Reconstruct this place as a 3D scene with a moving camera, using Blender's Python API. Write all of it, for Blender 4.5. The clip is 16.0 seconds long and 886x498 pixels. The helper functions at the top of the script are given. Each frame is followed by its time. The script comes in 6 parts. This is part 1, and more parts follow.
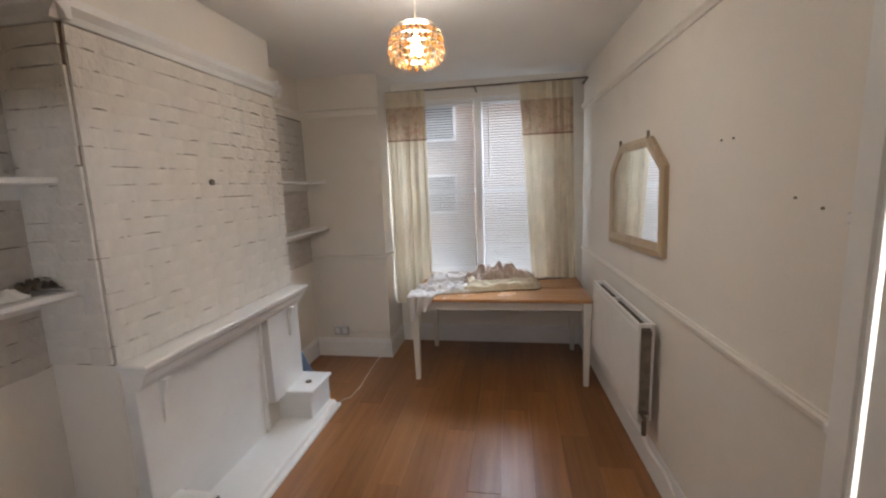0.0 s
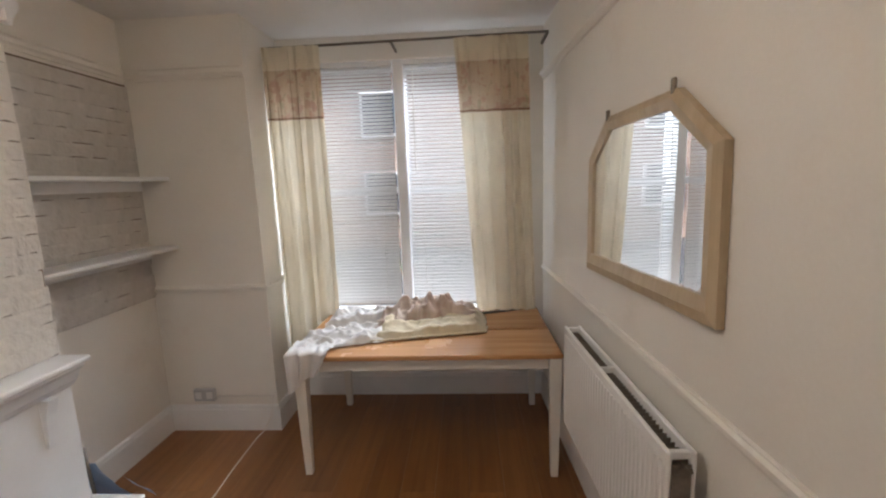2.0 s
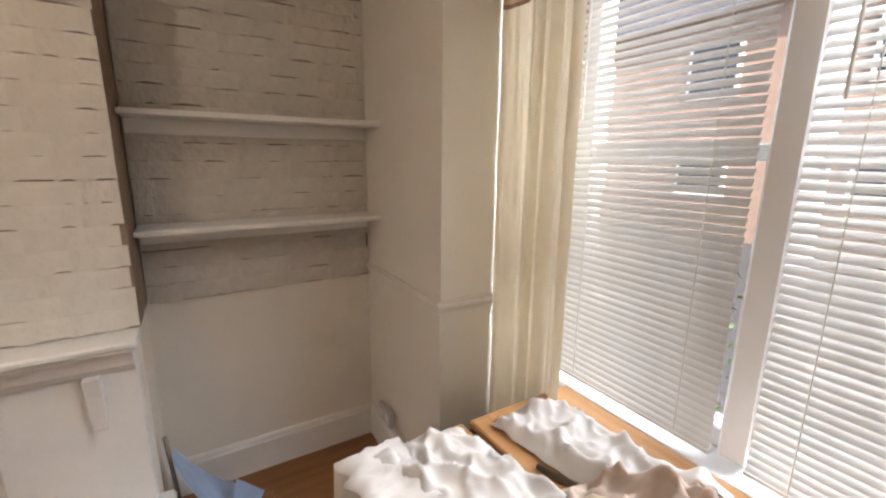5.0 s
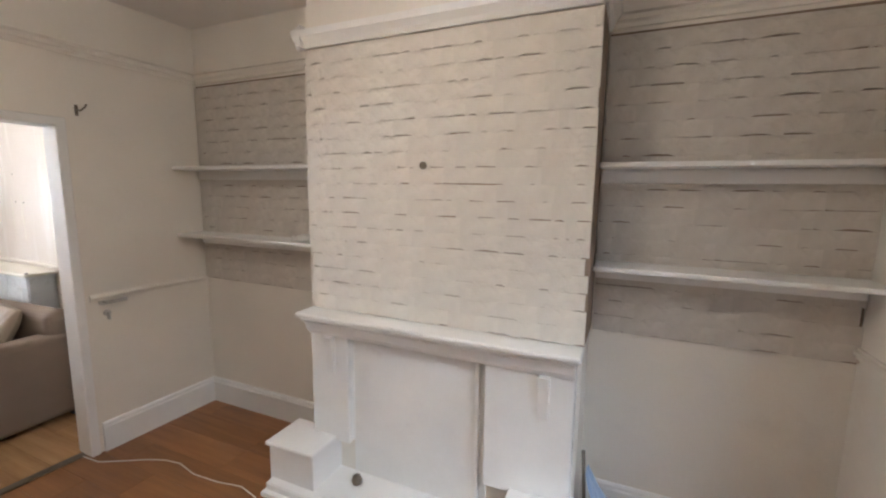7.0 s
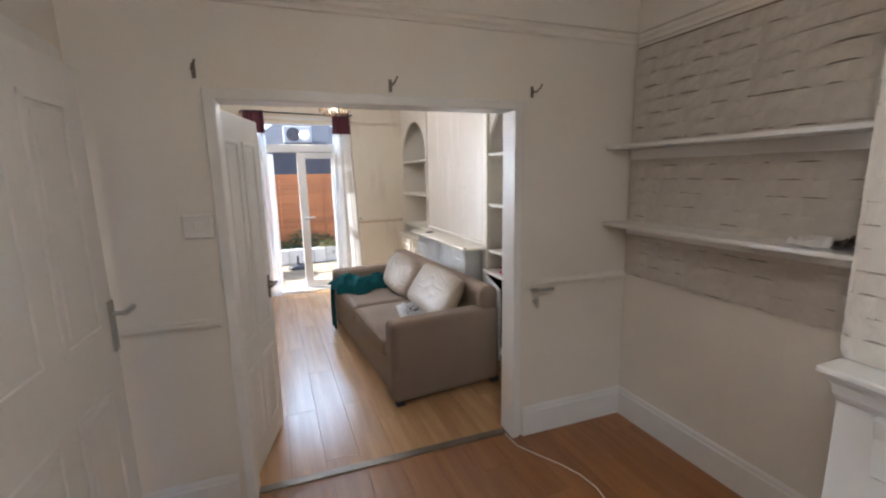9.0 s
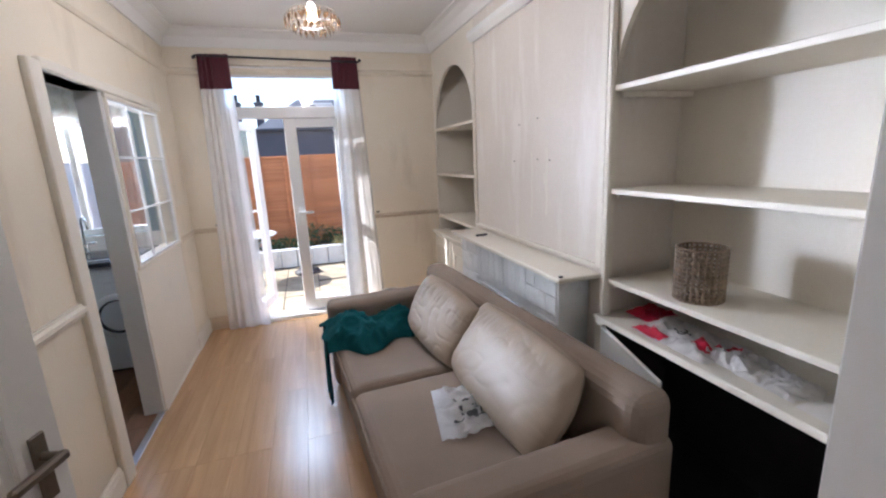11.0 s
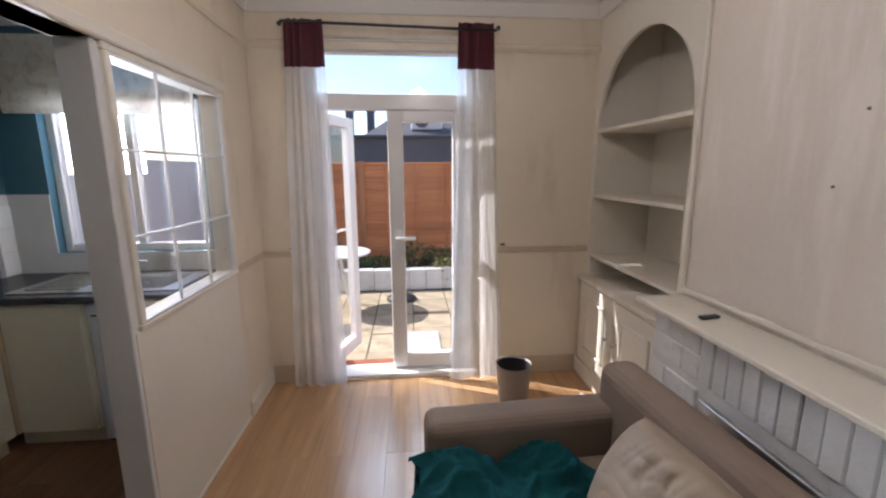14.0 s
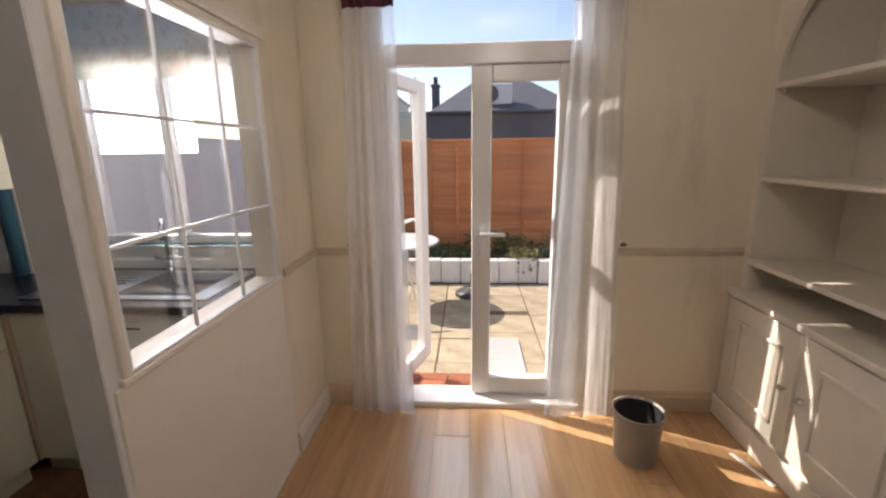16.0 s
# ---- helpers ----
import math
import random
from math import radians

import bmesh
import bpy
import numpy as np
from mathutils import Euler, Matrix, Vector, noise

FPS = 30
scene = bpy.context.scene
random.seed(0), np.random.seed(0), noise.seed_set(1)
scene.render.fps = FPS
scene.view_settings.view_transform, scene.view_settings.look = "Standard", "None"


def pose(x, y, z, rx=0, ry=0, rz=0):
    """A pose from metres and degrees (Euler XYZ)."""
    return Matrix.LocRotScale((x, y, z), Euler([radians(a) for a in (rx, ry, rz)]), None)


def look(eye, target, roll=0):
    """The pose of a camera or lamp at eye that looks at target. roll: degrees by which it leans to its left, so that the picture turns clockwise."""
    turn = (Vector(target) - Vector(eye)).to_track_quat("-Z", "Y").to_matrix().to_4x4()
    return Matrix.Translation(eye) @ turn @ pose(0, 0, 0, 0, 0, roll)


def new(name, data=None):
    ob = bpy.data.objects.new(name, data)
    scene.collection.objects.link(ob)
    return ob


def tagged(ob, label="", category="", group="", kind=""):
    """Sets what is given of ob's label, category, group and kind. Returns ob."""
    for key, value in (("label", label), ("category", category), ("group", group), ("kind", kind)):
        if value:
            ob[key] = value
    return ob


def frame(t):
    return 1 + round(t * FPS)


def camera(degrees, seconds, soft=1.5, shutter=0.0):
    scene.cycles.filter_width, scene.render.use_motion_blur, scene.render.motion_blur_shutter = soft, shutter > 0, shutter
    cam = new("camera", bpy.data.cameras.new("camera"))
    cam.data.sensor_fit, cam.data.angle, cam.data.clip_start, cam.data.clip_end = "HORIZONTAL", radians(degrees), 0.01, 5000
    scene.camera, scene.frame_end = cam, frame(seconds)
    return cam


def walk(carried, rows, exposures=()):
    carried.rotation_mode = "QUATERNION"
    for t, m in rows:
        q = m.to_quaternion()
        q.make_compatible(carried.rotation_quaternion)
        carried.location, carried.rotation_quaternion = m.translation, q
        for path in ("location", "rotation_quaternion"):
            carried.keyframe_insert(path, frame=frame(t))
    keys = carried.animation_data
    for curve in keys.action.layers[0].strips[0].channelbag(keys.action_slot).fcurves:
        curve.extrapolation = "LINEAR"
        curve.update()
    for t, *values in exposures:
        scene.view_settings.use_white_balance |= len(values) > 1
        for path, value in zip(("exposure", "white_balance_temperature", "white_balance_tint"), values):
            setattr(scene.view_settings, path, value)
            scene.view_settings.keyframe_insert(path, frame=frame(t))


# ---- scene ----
cam = camera(92.9, 16.0, soft=2.2)
PATH = [
    (0, (1.38, -0.096, 1.716), (1.061, 1.855, 1.413), -2.0),
    (0.5, (1.405, 0.162, 1.791), (1.171, 2.139, 1.598), -1.8),
    (1, (1.424, 0.487, 1.801), (1.317, 2.477, 1.635), -1.7),
    (1.5, (1.436, 0.787, 1.743), (1.375, 2.772, 1.511), -1.7),
    (2, (1.52, 1.148, 1.696), (1.408, 3.119, 1.38), -2.0),
    (2.5, (1.564, 1.485, 1.633), (1.449, 3.441, 1.235), -1.6),
    (3, (1.687, 1.874, 1.617), (1.464, 3.818, 1.203), -1.1),
    (3.5, (1.698, 2.255, 1.578), (0.936, 4.07, 1.224), -0.4),
    (3.7, (1.688, 2.406, 1.575), (0.765, 4.146, 1.229), -0.3),
    (5.8, (1.479, 3.126, 1.647), (-0.45, 3.407, 1.2), 0.1),
    (6, (1.485, 3.129, 1.643), (-0.465, 3.197, 1.207), -0.1),
    (6.4, (1.451, 3.033, 1.613), (-0.492, 2.779, 1.211), -0.1),
    (6.5, (1.445, 3.028, 1.604), (-0.487, 2.678, 1.222), -0.0),
    (7, (1.538, 2.958, 1.66), (-0.276, 2.162, 1.382), 0.7),
    (7.5, (1.566, 2.888, 1.716), (-0.005, 1.677, 1.462), 0.3),
    (8, (1.582, 2.788, 1.711), (0.351, 1.233, 1.454), -0.3),
    (8.5, (1.572, 2.48, 1.669), (0.613, 0.749, 1.381), -0.7),
    (9, (1.494, 2.111, 1.65), (0.758, 0.285, 1.298), -1.1),
    (9.2, (1.45, 1.958, 1.622), (0.779, 0.11, 1.259), -1.2),
    (11.3, (0.951, 0.029, 1.54), (0.365, -1.832, 1.102), -2.7),
    (11.5, (0.946, -0.122, 1.53), (0.28, -1.956, 1.092), -2.7),
    (12, (0.942, -0.396, 1.536), (0.086, -2.149, 1.098), -2.6),
    (12.5, (0.831, -0.567, 1.539), (-0.267, -2.186, 1.122), -2.1),
    (13, (0.849, -0.715, 1.607), (-0.432, -2.22, 1.301), -1.6),
    (13.5, (0.947, -0.902, 1.588), (0.026, -2.649, 1.274), -0.5),
    (14, (0.98, -1.07, 1.556), (0.821, -3.03, 1.192), -0.3),
    (14.5, (0.939, -1.154, 1.523), (1.374, -3.058, 1.092), -0.2),
    (15, (0.976, -1.258, 1.521), (1.561, -3.117, 1.072), -0.3),
    (15.5, (1.099, -1.509, 1.546), (1.457, -3.431, 1.124), -0.9),
    (16, (1.131, -1.778, 1.536), (1.256, -3.721, 1.082), -0.8),
]
EXPOSURES = [(0, 1.45, 6200, 13), (2, 1.55, 6300, 13), (3.5, 1.65, 6250, 13), (6, 1.65, 7500, 18), (6.5, 1.8, 6600, 15), (7, 1.95, 6100, 12), (8, 1.65, 6000, 11), (9, 1.6, 5900, 11), (11.5, 1.25, 5700, 15), (12.2, 1.1, 5800, 16), (13, 1.0, 5800, 16), (14, 0.8, 6200, 17), (15, 0.75, 7000, 17), (16, 0.65, 7000, 17)]
walk(cam, [(t, look(eye, target, roll)) for t, eye, target, roll in PATH], EXPOSURES)

# ---- world, sun, large lights ----
SUN_WAY = Vector((-0.686, 0.31, -0.70)).normalized()      # the way the sunlight travels
sky_world = bpy.data.worlds.new("sky")
scene.world = sky_world
sky_world.use_nodes = True
_nt = sky_world.node_tree
_sky = _nt.nodes.new("ShaderNodeTexSky")
_sky.sky_type = 'NISHITA'
_sky.sun_disc = False
_sky.sun_elevation = math.asin(-SUN_WAY.z)
_sky.sun_rotation = math.atan2(-SUN_WAY.x, -SUN_WAY.y)
_nt.links.new(_sky.outputs[0], _nt.nodes["Background"].inputs[0])
_nt.nodes["Background"].inputs[1].default_value = 0.15

sun_lamp = new("sun", bpy.data.lights.new("sun", 'SUN'))
sun_lamp.data.energy = 4.6
sun_lamp.data.angle = radians(0.5)
sun_lamp.data.color = (1.0, 0.95, 0.86)
sun_lamp.matrix_world = look((0, 0, 20), Vector((0, 0, 20)) + SUN_WAY)


def area_lamp(name, eye, target, w, h, energy, colour, spread=180):
    d = bpy.data.lights.new(name, 'AREA')
    d.shape, d.size, d.size_y, d.energy, d.color, d.spread = 'RECTANGLE', w, h, energy, colour, radians(spread)
    ob = new(name, d)
    ob.matrix_world = look(eye, target)
    return ob


def point_lamp(name, at, energy, colour, radius=0.04):
    d = bpy.data.lights.new(name, 'POINT')
    d.energy, d.color, d.shadow_soft_size = energy, colour, radius
    ob = new(name, d)
    ob.location = at
    return ob


# daylight of the front window, outside its glass, and of the kitchen window
area_lamp("window_daylight", (2.2, 5.7, 3.75), (0.6, 4.2, 1.5), 2.2, 1.4, 132, (0.80, 0.90, 1.0))
area_lamp("kitchen_daylight", (3.72, -4.95, 1.80), (-0.6, -0.6, 1.85), 0.9, 0.5, 16, (0.92, 0.96, 1.0), 40)
area_lamp("garden_daylight", (1.2, -8.6, 4.75), (0.1, -1.2, 0.75), 4.4, 1.6, 24, (0.66, 0.83, 1.0), 60)
point_lamp("pendant_bulb_light", (0.945, 1.985, 2.36), 11.5, (1.0, 0.93, 0.83), 0.07)
point_lamp("rear_pendant_light", (0.852, -2.25, 2.405), 13, (1.0, 0.945, 0.90), 0.08)

# ---- materials ----


def tree(name):
    m = bpy.data.materials.new(name)
    m.use_nodes = True
    nt = m.node_tree
    return m, nt, nt.nodes["Principled BSDF"]


def coords(nt, scale=(1, 1, 1)):
    tc = nt.nodes.new("ShaderNodeTexCoord")
    mp = nt.nodes.new("ShaderNodeMapping")
    mp.inputs["Scale"].default_value = scale
    nt.links.new(tc.outputs["Object"], mp.inputs["Vector"])
    return mp.outputs[0]


def noise_tex(nt, vec, scale, detail=4, rough=0.55):
    n = nt.nodes.new("ShaderNodeTexNoise")
    n.inputs["Scale"].default_value = scale
    n.inputs["Detail"].default_value = detail
    n.inputs["Roughness"].default_value = rough
    nt.links.new(vec, n.inputs["Vector"])
    return n.outputs["Fac"]


def ramp(nt, fac, stops):
    r = nt.nodes.new("ShaderNodeValToRGB")
    el = r.color_ramp.elements
    while len(el) < len(stops):
        el.new(0.5)
    for e, (p, c) in zip(el, stops):
        e.position, e.color = p, (*c, 1)
    nt.links.new(fac, r.inputs[0])
    return r.outputs[0]


def mixc(nt, kind, fac, a, b):
    m = nt.nodes.new("ShaderNodeMix")
    m.data_type, m.blend_type = 'RGBA', kind
    if isinstance(fac, (int, float)):
        m.inputs[0].default_value = fac
    else:
        nt.links.new(fac, m.inputs[0])
    for sock, v in ((m.inputs[6], a), (m.inputs[7], b)):
        if isinstance(v, tuple):
            sock.default_value = (*v, 1)
        else:
            nt.links.new(v, sock)
    return m.outputs[2]


def bump(nt, bsdf, height, strength, dist):
    b = nt.nodes.new("ShaderNodeBump")
    b.inputs["Strength"].default_value = strength
    b.inputs["Distance"].default_value = dist
    nt.links.new(height, b.inputs["Height"])
    nt.links.new(b.outputs[0], bsdf.inputs["Normal"])


def plain(name, col, rough=0.5, vary=0.12, big=2.0, fine=60.0, bumps=0.15, dist=0.002, metal=0.0, spec=0.5, rand=0.0, dirt=None, run_down=1.0):
    """Paint, plaster, cloth, metal: base colour with broad and fine variation, and fine relief."""
    m, nt, b = tree(name)
    v = coords(nt)
    n1 = noise_tex(nt, v, big, 5)
    n2 = noise_tex(nt, v, fine, 3)
    lo = tuple(c * (1 - vary) for c in col)
    hi = tuple(min(1, c * (1 + vary * 0.6)) for c in col)
    c = ramp(nt, n1, [(0.3, lo), (0.7, hi)])
    c = mixc(nt, 'OVERLAY', 0.12, c, ramp(nt, n2, [(0.3, (0.35,) * 3), (0.7, (0.65,) * 3)]))
    if dirt:
        n3 = noise_tex(nt, coords(nt, (1, 1, run_down)), dirt[0], 6, 0.65)
        c = mixc(nt, 'MIX', ramp(nt, n3, [(dirt[1], (0, 0, 0)), (dirt[1] + 0.12, (dirt[3],) * 3)]), c, dirt[2])
    if rand:
        oi = nt.nodes.new("ShaderNodeObjectInfo")
        r = ramp(nt, oi.outputs["Random"], [(0.0, (1 - rand,) * 3), (1.0, (1.0,) * 3)])
        c = mixc(nt, 'MULTIPLY', 1.0, c, r)
    nt.links.new(c, b.inputs["Base Color"])
    b.inputs["Roughness"].default_value = rough
    b.inputs["Metallic"].default_value = metal
    b.inputs["Specular IOR Level"].default_value = spec
    if bumps:
        bump(nt, b, n2, bumps, dist)
    return m


def wood(name, dark, light, along='y', rough=0.35, strips=0.0, rand=0.25):
    """Boards: long grain, pores, and a tone of its own for each board; strips are the staves printed on laminate."""
    m, nt, b = tree(name)
    s = {'x': (1.2, 22, 22), 'y': (22, 1.2, 22), 'z': (22, 22, 1.2)}[along]
    v = coords(nt, s)
    oi = nt.nodes.new("ShaderNodeObjectInfo")
    add = nt.nodes.new("ShaderNodeVectorMath")
    mul = nt.nodes.new("ShaderNodeVectorMath")
    mul.operation = 'SCALE'
    mul.inputs["Scale"].default_value = 37.0
    cmb = nt.nodes.new("ShaderNodeCombineXYZ")
    for k in range(3):
        nt.links.new(oi.outputs["Random"], cmb.inputs[k])
    nt.links.new(cmb.outputs[0], mul.inputs[0])
    nt.links.new(v, add.inputs[0])
    nt.links.new(mul.outputs[0], add.inputs[1])
    g = noise_tex(nt, add.outputs[0], 1.0, 6, 0.6)
    c = ramp(nt, g, [(0.25, dark), (0.5, tuple((a + d) / 2 for a, d in zip(dark, light))), (0.75, light)])
    if strips:
        br = nt.nodes.new("ShaderNodeTexBrick")
        rot = coords(nt)
        mp = nt.nodes.new("ShaderNodeMapping")
        mp.inputs["Rotation"].default_value = (0, 0, radians(90))
        nt.links.new(rot, mp.inputs["Vector"])
        nt.links.new(mp.outputs[0], br.inputs["Vector"])
        br.inputs["Scale"].default_value = 1.0
        br.inputs["Brick Width"].default_value = 0.42
        br.inputs["Row Height"].default_value = strips
        br.inputs["Mortar Size"].default_value = 0.0006
        br.inputs["Color1"].default_value = (0.80, 0.80, 0.80, 1)
        br.inputs["Color2"].default_value = (1.1, 1.08, 1.05, 1)
        br.inputs["Mortar"].default_value = (0.62, 0.6, 0.58, 1)
        c = mixc(nt, 'MULTIPLY', 0.25, c, br.outputs["Color"])
    r = ramp(nt, oi.outputs["Random"], [(0, (1 - rand,) * 3), (1, (1,) * 3)])
    c = mixc(nt, 'MULTIPLY', 1.0, c, r)
    nt.links.new(c, b.inputs["Base Color"])
    wear = noise_tex(nt, coords(nt), 3.0, 5)
    rr = nt.nodes.new("ShaderNodeMapRange")
    rr.inputs["To Min"].default_value, rr.inputs["To Max"].default_value = rough - 0.07, rough + 0.12
    nt.links.new(wear, rr.inputs["Value"])
    nt.links.new(rr.outputs[0], b.inputs["Roughness"])
    bump(nt, b, g, 0.08, 0.001)
    return m


def cloth(name, col, see=0.0, glow=0.35, weave=600.0, rough=0.9, floral=0.0):
    """Cloth that light passes: part see-through, part translucent."""
    m, nt, b = tree(name)
    v = coords(nt)
    c = ramp(nt, noise_tex(nt, v, 5, 4), [(0.3, tuple(k * 0.88 for k in col)), (0.7, col)])
    if floral:
        n = noise_tex(nt, v, 17, 3, 0.5)
        c = mixc(nt, 'MIX', ramp(nt, n, [(0.54, (0, 0, 0)), (0.60, (0.75 * floral,) * 3)]), c, (0.42, 0.20, 0.15))
        n = noise_tex(nt, coords(nt, (1, 1, 0.5)), 23, 3, 0.5)
        c = mixc(nt, 'MIX', ramp(nt, n, [(0.60, (0, 0, 0)), (0.64, (0.7 * floral,) * 3)]), c, (0.30, 0.30, 0.18))
    nt.links.new(c, b.inputs["Base Color"])
    b.inputs["Roughness"].default_value = rough
    b.inputs["Specular IOR Level"].default_value = 0.15
    b.inputs["Sheen Weight"].default_value = 0.2
    bump(nt, b, noise_tex(nt, v, weave, 1), 0.12, 0.0008)
    out = nt.nodes["Material Output"]
    last = b.outputs[0]
    if glow:
        t = nt.nodes.new("ShaderNodeBsdfTranslucent")
        nt.links.new(c, t.inputs[0])
        mx = nt.nodes.new("ShaderNodeMixShader")
        mx.inputs[0].default_value = glow
        nt.links.new(last, mx.inputs[1])
        nt.links.new(t.outputs[0], mx.inputs[2])
        last = mx.outputs[0]
    if see:
        t = nt.nodes.new("ShaderNodeBsdfTransparent")
        mx = nt.nodes.new("ShaderNodeMixShader")
        mx.inputs[0].default_value = see
        nt.links.new(last, mx.inputs[1])
        nt.links.new(t.outputs[0], mx.inputs[2])
        last = mx.outputs[0]
    nt.links.new(last, out.inputs[0])
    return m


def glass(name, col=(1, 1, 1), rough=0.0):
    m, nt, b = tree(name)
    b.inputs["Base Color"].default_value = (*col, 1)
    b.inputs["Roughness"].default_value = rough
    b.inputs["Transmission Weight"].default_value = 1.0
    b.inputs["IOR"].default_value = 1.45
    return m


def crystal(name, tint, clear):
    """Cut plastic or glass drops: tinted, part clear, with a sharp gloss."""
    m, nt, b = tree(name)
    b.inputs["Base Color"].default_value = (*tint, 1)
    b.inputs["Roughness"].default_value = 0.12
    t = nt.nodes.new("ShaderNodeBsdfTransparent")
    t.inputs[0].default_value = (*clear, 1)
    tl = nt.nodes.new("ShaderNodeBsdfTranslucent")
    tl.inputs[0].default_value = (*tint, 1)
    m1 = nt.nodes.new("ShaderNodeMixShader")
    m1.inputs[0].default_value = 0.5
    m2 = nt.nodes.new("ShaderNodeMixShader")
    m2.inputs[0].default_value = 0.45
    nt.links.new(b.outputs[0], m1.inputs[1])
    nt.links.new(tl.outputs[0], m1.inputs[2])
    nt.links.new(m1.outputs[0], m2.inputs[1])
    nt.links.new(t.outputs[0], m2.inputs[2])
    nt.links.new(m2.outputs[0], nt.nodes["Material Output"].inputs[0])
    return m


def emitter(name, col, power):
    m, nt, b = tree(name)
    b.inputs["Emission Color"].default_value = (*col, 1)
    b.inputs["Emission Strength"].default_value = power
    return m


M_WALL = plain("front_wall_paint", (0.78, 0.735, 0.665), 0.55, 0.05, 1.3, 90, 0.12, 0.0015, dirt=(2.2, 0.62, (0.60, 0.53, 0.45), 0.25))
M_WALL2 = plain("rear_wall_paint", (0.78, 0.70, 0.57), 0.5, 0.05, 1.1, 90, 0.12, 0.0015, dirt=(3.4, 0.55, (0.56, 0.46, 0.35), 0.35), run_down=0.3)
M_UNIT = plain("unit_cream_paint", (0.77, 0.72, 0.63), 0.5, 0.05, 1.4, 70, 0.1, 0.001, dirt=(3, 0.62, (0.55, 0.47, 0.38), 0.3))
M_BOARD = plain("board_paint", (0.72, 0.655, 0.585), 0.5, 0.08, 1.1, 40, 0.1, 0.001, dirt=(5.5, 0.54, (0.82, 0.78, 0.73), 0.6), run_down=0.16)
M_CEIL = plain("ceiling_paint", (0.78, 0.76, 0.73), 0.8, 0.05, 0.8, 70, 0.15, 0.002)
M_TRIM = plain("white_gloss_paint", (0.80, 0.79, 0.77), 0.33, 0.06, 2.5, 45, 0.1, 0.001, dirt=(6, 0.66, (0.5, 0.43, 0.35), 0.35))
M_SKIRT2 = plain("beige_skirting_paint", (0.56, 0.45, 0.33), 0.4, 0.08, 3, 45, 0.1, 0.001)
M_DADO2 = plain("beige_dado_paint", (0.60, 0.50, 0.38), 0.4, 0.08, 3, 45, 0.1, 0.001)
M_UPVC = plain("white_upvc", (0.82, 0.82, 0.82), 0.25, 0.03, 2, 30, 0.02, 0.0005)
M_BRICK = plain("whitewashed_brick", (0.72, 0.675, 0.61), 0.75, 0.10, 5, 26, 0.6, 0.012, rand=0.02, dirt=(6, 0.62, (0.58, 0.52, 0.45), 0.4))
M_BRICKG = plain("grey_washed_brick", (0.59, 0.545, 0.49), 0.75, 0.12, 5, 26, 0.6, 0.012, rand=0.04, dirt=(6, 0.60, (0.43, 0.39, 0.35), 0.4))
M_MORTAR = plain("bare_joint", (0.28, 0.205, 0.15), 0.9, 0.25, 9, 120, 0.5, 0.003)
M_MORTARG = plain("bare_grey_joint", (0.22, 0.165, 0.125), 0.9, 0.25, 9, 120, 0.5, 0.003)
M_FLOOR1 = wood("red_brown_laminate", (0.235, 0.098, 0.034), (0.39, 0.175, 0.062), 'y', 0.28, 0.063)
M_FLOOR2 = wood("honey_laminate", (0.43, 0.245, 0.118), (0.61, 0.385, 0.20), 'y', 0.22, 0.063, 0.12)
M_FLOOR3 = wood("kitchen_laminate", (0.17, 0.08, 0.035), (0.27, 0.13, 0.06), 'y', 0.4, 0.063)
M_SUB = plain("floor_joint", (0.07, 0.035, 0.018), 0.8)
M_TABLE = wood("lacquered_pine_top", (0.42, 0.20, 0.075), (0.60, 0.33, 0.15), 'x', 0.22, 0.0, 0.12)
M_LEG = plain("cream_painted_wood", (0.76, 0.72, 0.65), 0.35, 0.05, 4, 50, 0.08, 0.001)
M_FRAME = wood("limed_wood", (0.44, 0.33, 0.20), (0.62, 0.49, 0.33), 'z', 0.4, 0.0, 0.1)
M_METAL = plain("brushed_metal", (0.55, 0.54, 0.52), 0.3, 0.1, 6, 120, 0.05, 0.0005, 1.0)
M_DARKMETAL = plain("dull_bronze_metal", (0.20, 0.17, 0.14), 0.42, 0.2, 6, 80, 0.05, 0.0005, 0.9)
M_STEEL = plain("stainless_steel", (0.62, 0.63, 0.64), 0.22, 0.06, 6, 150, 0.05, 0.0005, 1.0)
M_RAD = plain("radiator_enamel", (0.80, 0.78, 0.75), 0.3, 0.04, 3, 30, 0.03, 0.0005)
# near-black that paints shade into the cupboard inside and the fire opening
M_DARK = plain("hollow_shade", (0.018, 0.018, 0.024), 0.85, 0.3, 4, 50)
# brown of the fins and of the sheet in the radiator's end gap
M_GRILLE = plain("radiator_brown", (0.20, 0.165, 0.13), 0.8, 0.3, 20, 80)
M_CURTAIN = cloth("cream_curtain", (0.76, 0.67, 0.51), 0.0, 0.27)
M_FLORAL = cloth("floral_band", (0.60, 0.47, 0.33), 0.0, 0.25, floral=0.6)
M_TRIMBRAID = cloth("brown_braid", (0.30, 0.18, 0.12), 0.0, 0.1)
M_SHEER = cloth("white_voile", (0.88, 0.88, 0.88), 0.44, 0.68)
M_DOTTED = cloth("white_dotted_cotton", (0.70, 0.68, 0.62), 0.0, 0.3, floral=0.35)
M_PLUM = cloth("plum_satin", (0.085, 0.018, 0.028), 0.0, 0.1, rough=0.45)
M_SLAT = cloth("white_slat", (0.72, 0.71, 0.69), 0.0, 0.2, weave=40, rough=0.4)
M_SOFA = plain("taupe_twill", (0.245, 0.188, 0.147), 0.85, 0.10, 2.5, 420, 0.3, 0.0015, spec=0.2)
M_SATIN = plain("beige_satin", (0.285, 0.22, 0.162), 0.46, 0.10, 3, 260, 0.15, 0.001, spec=0.4)
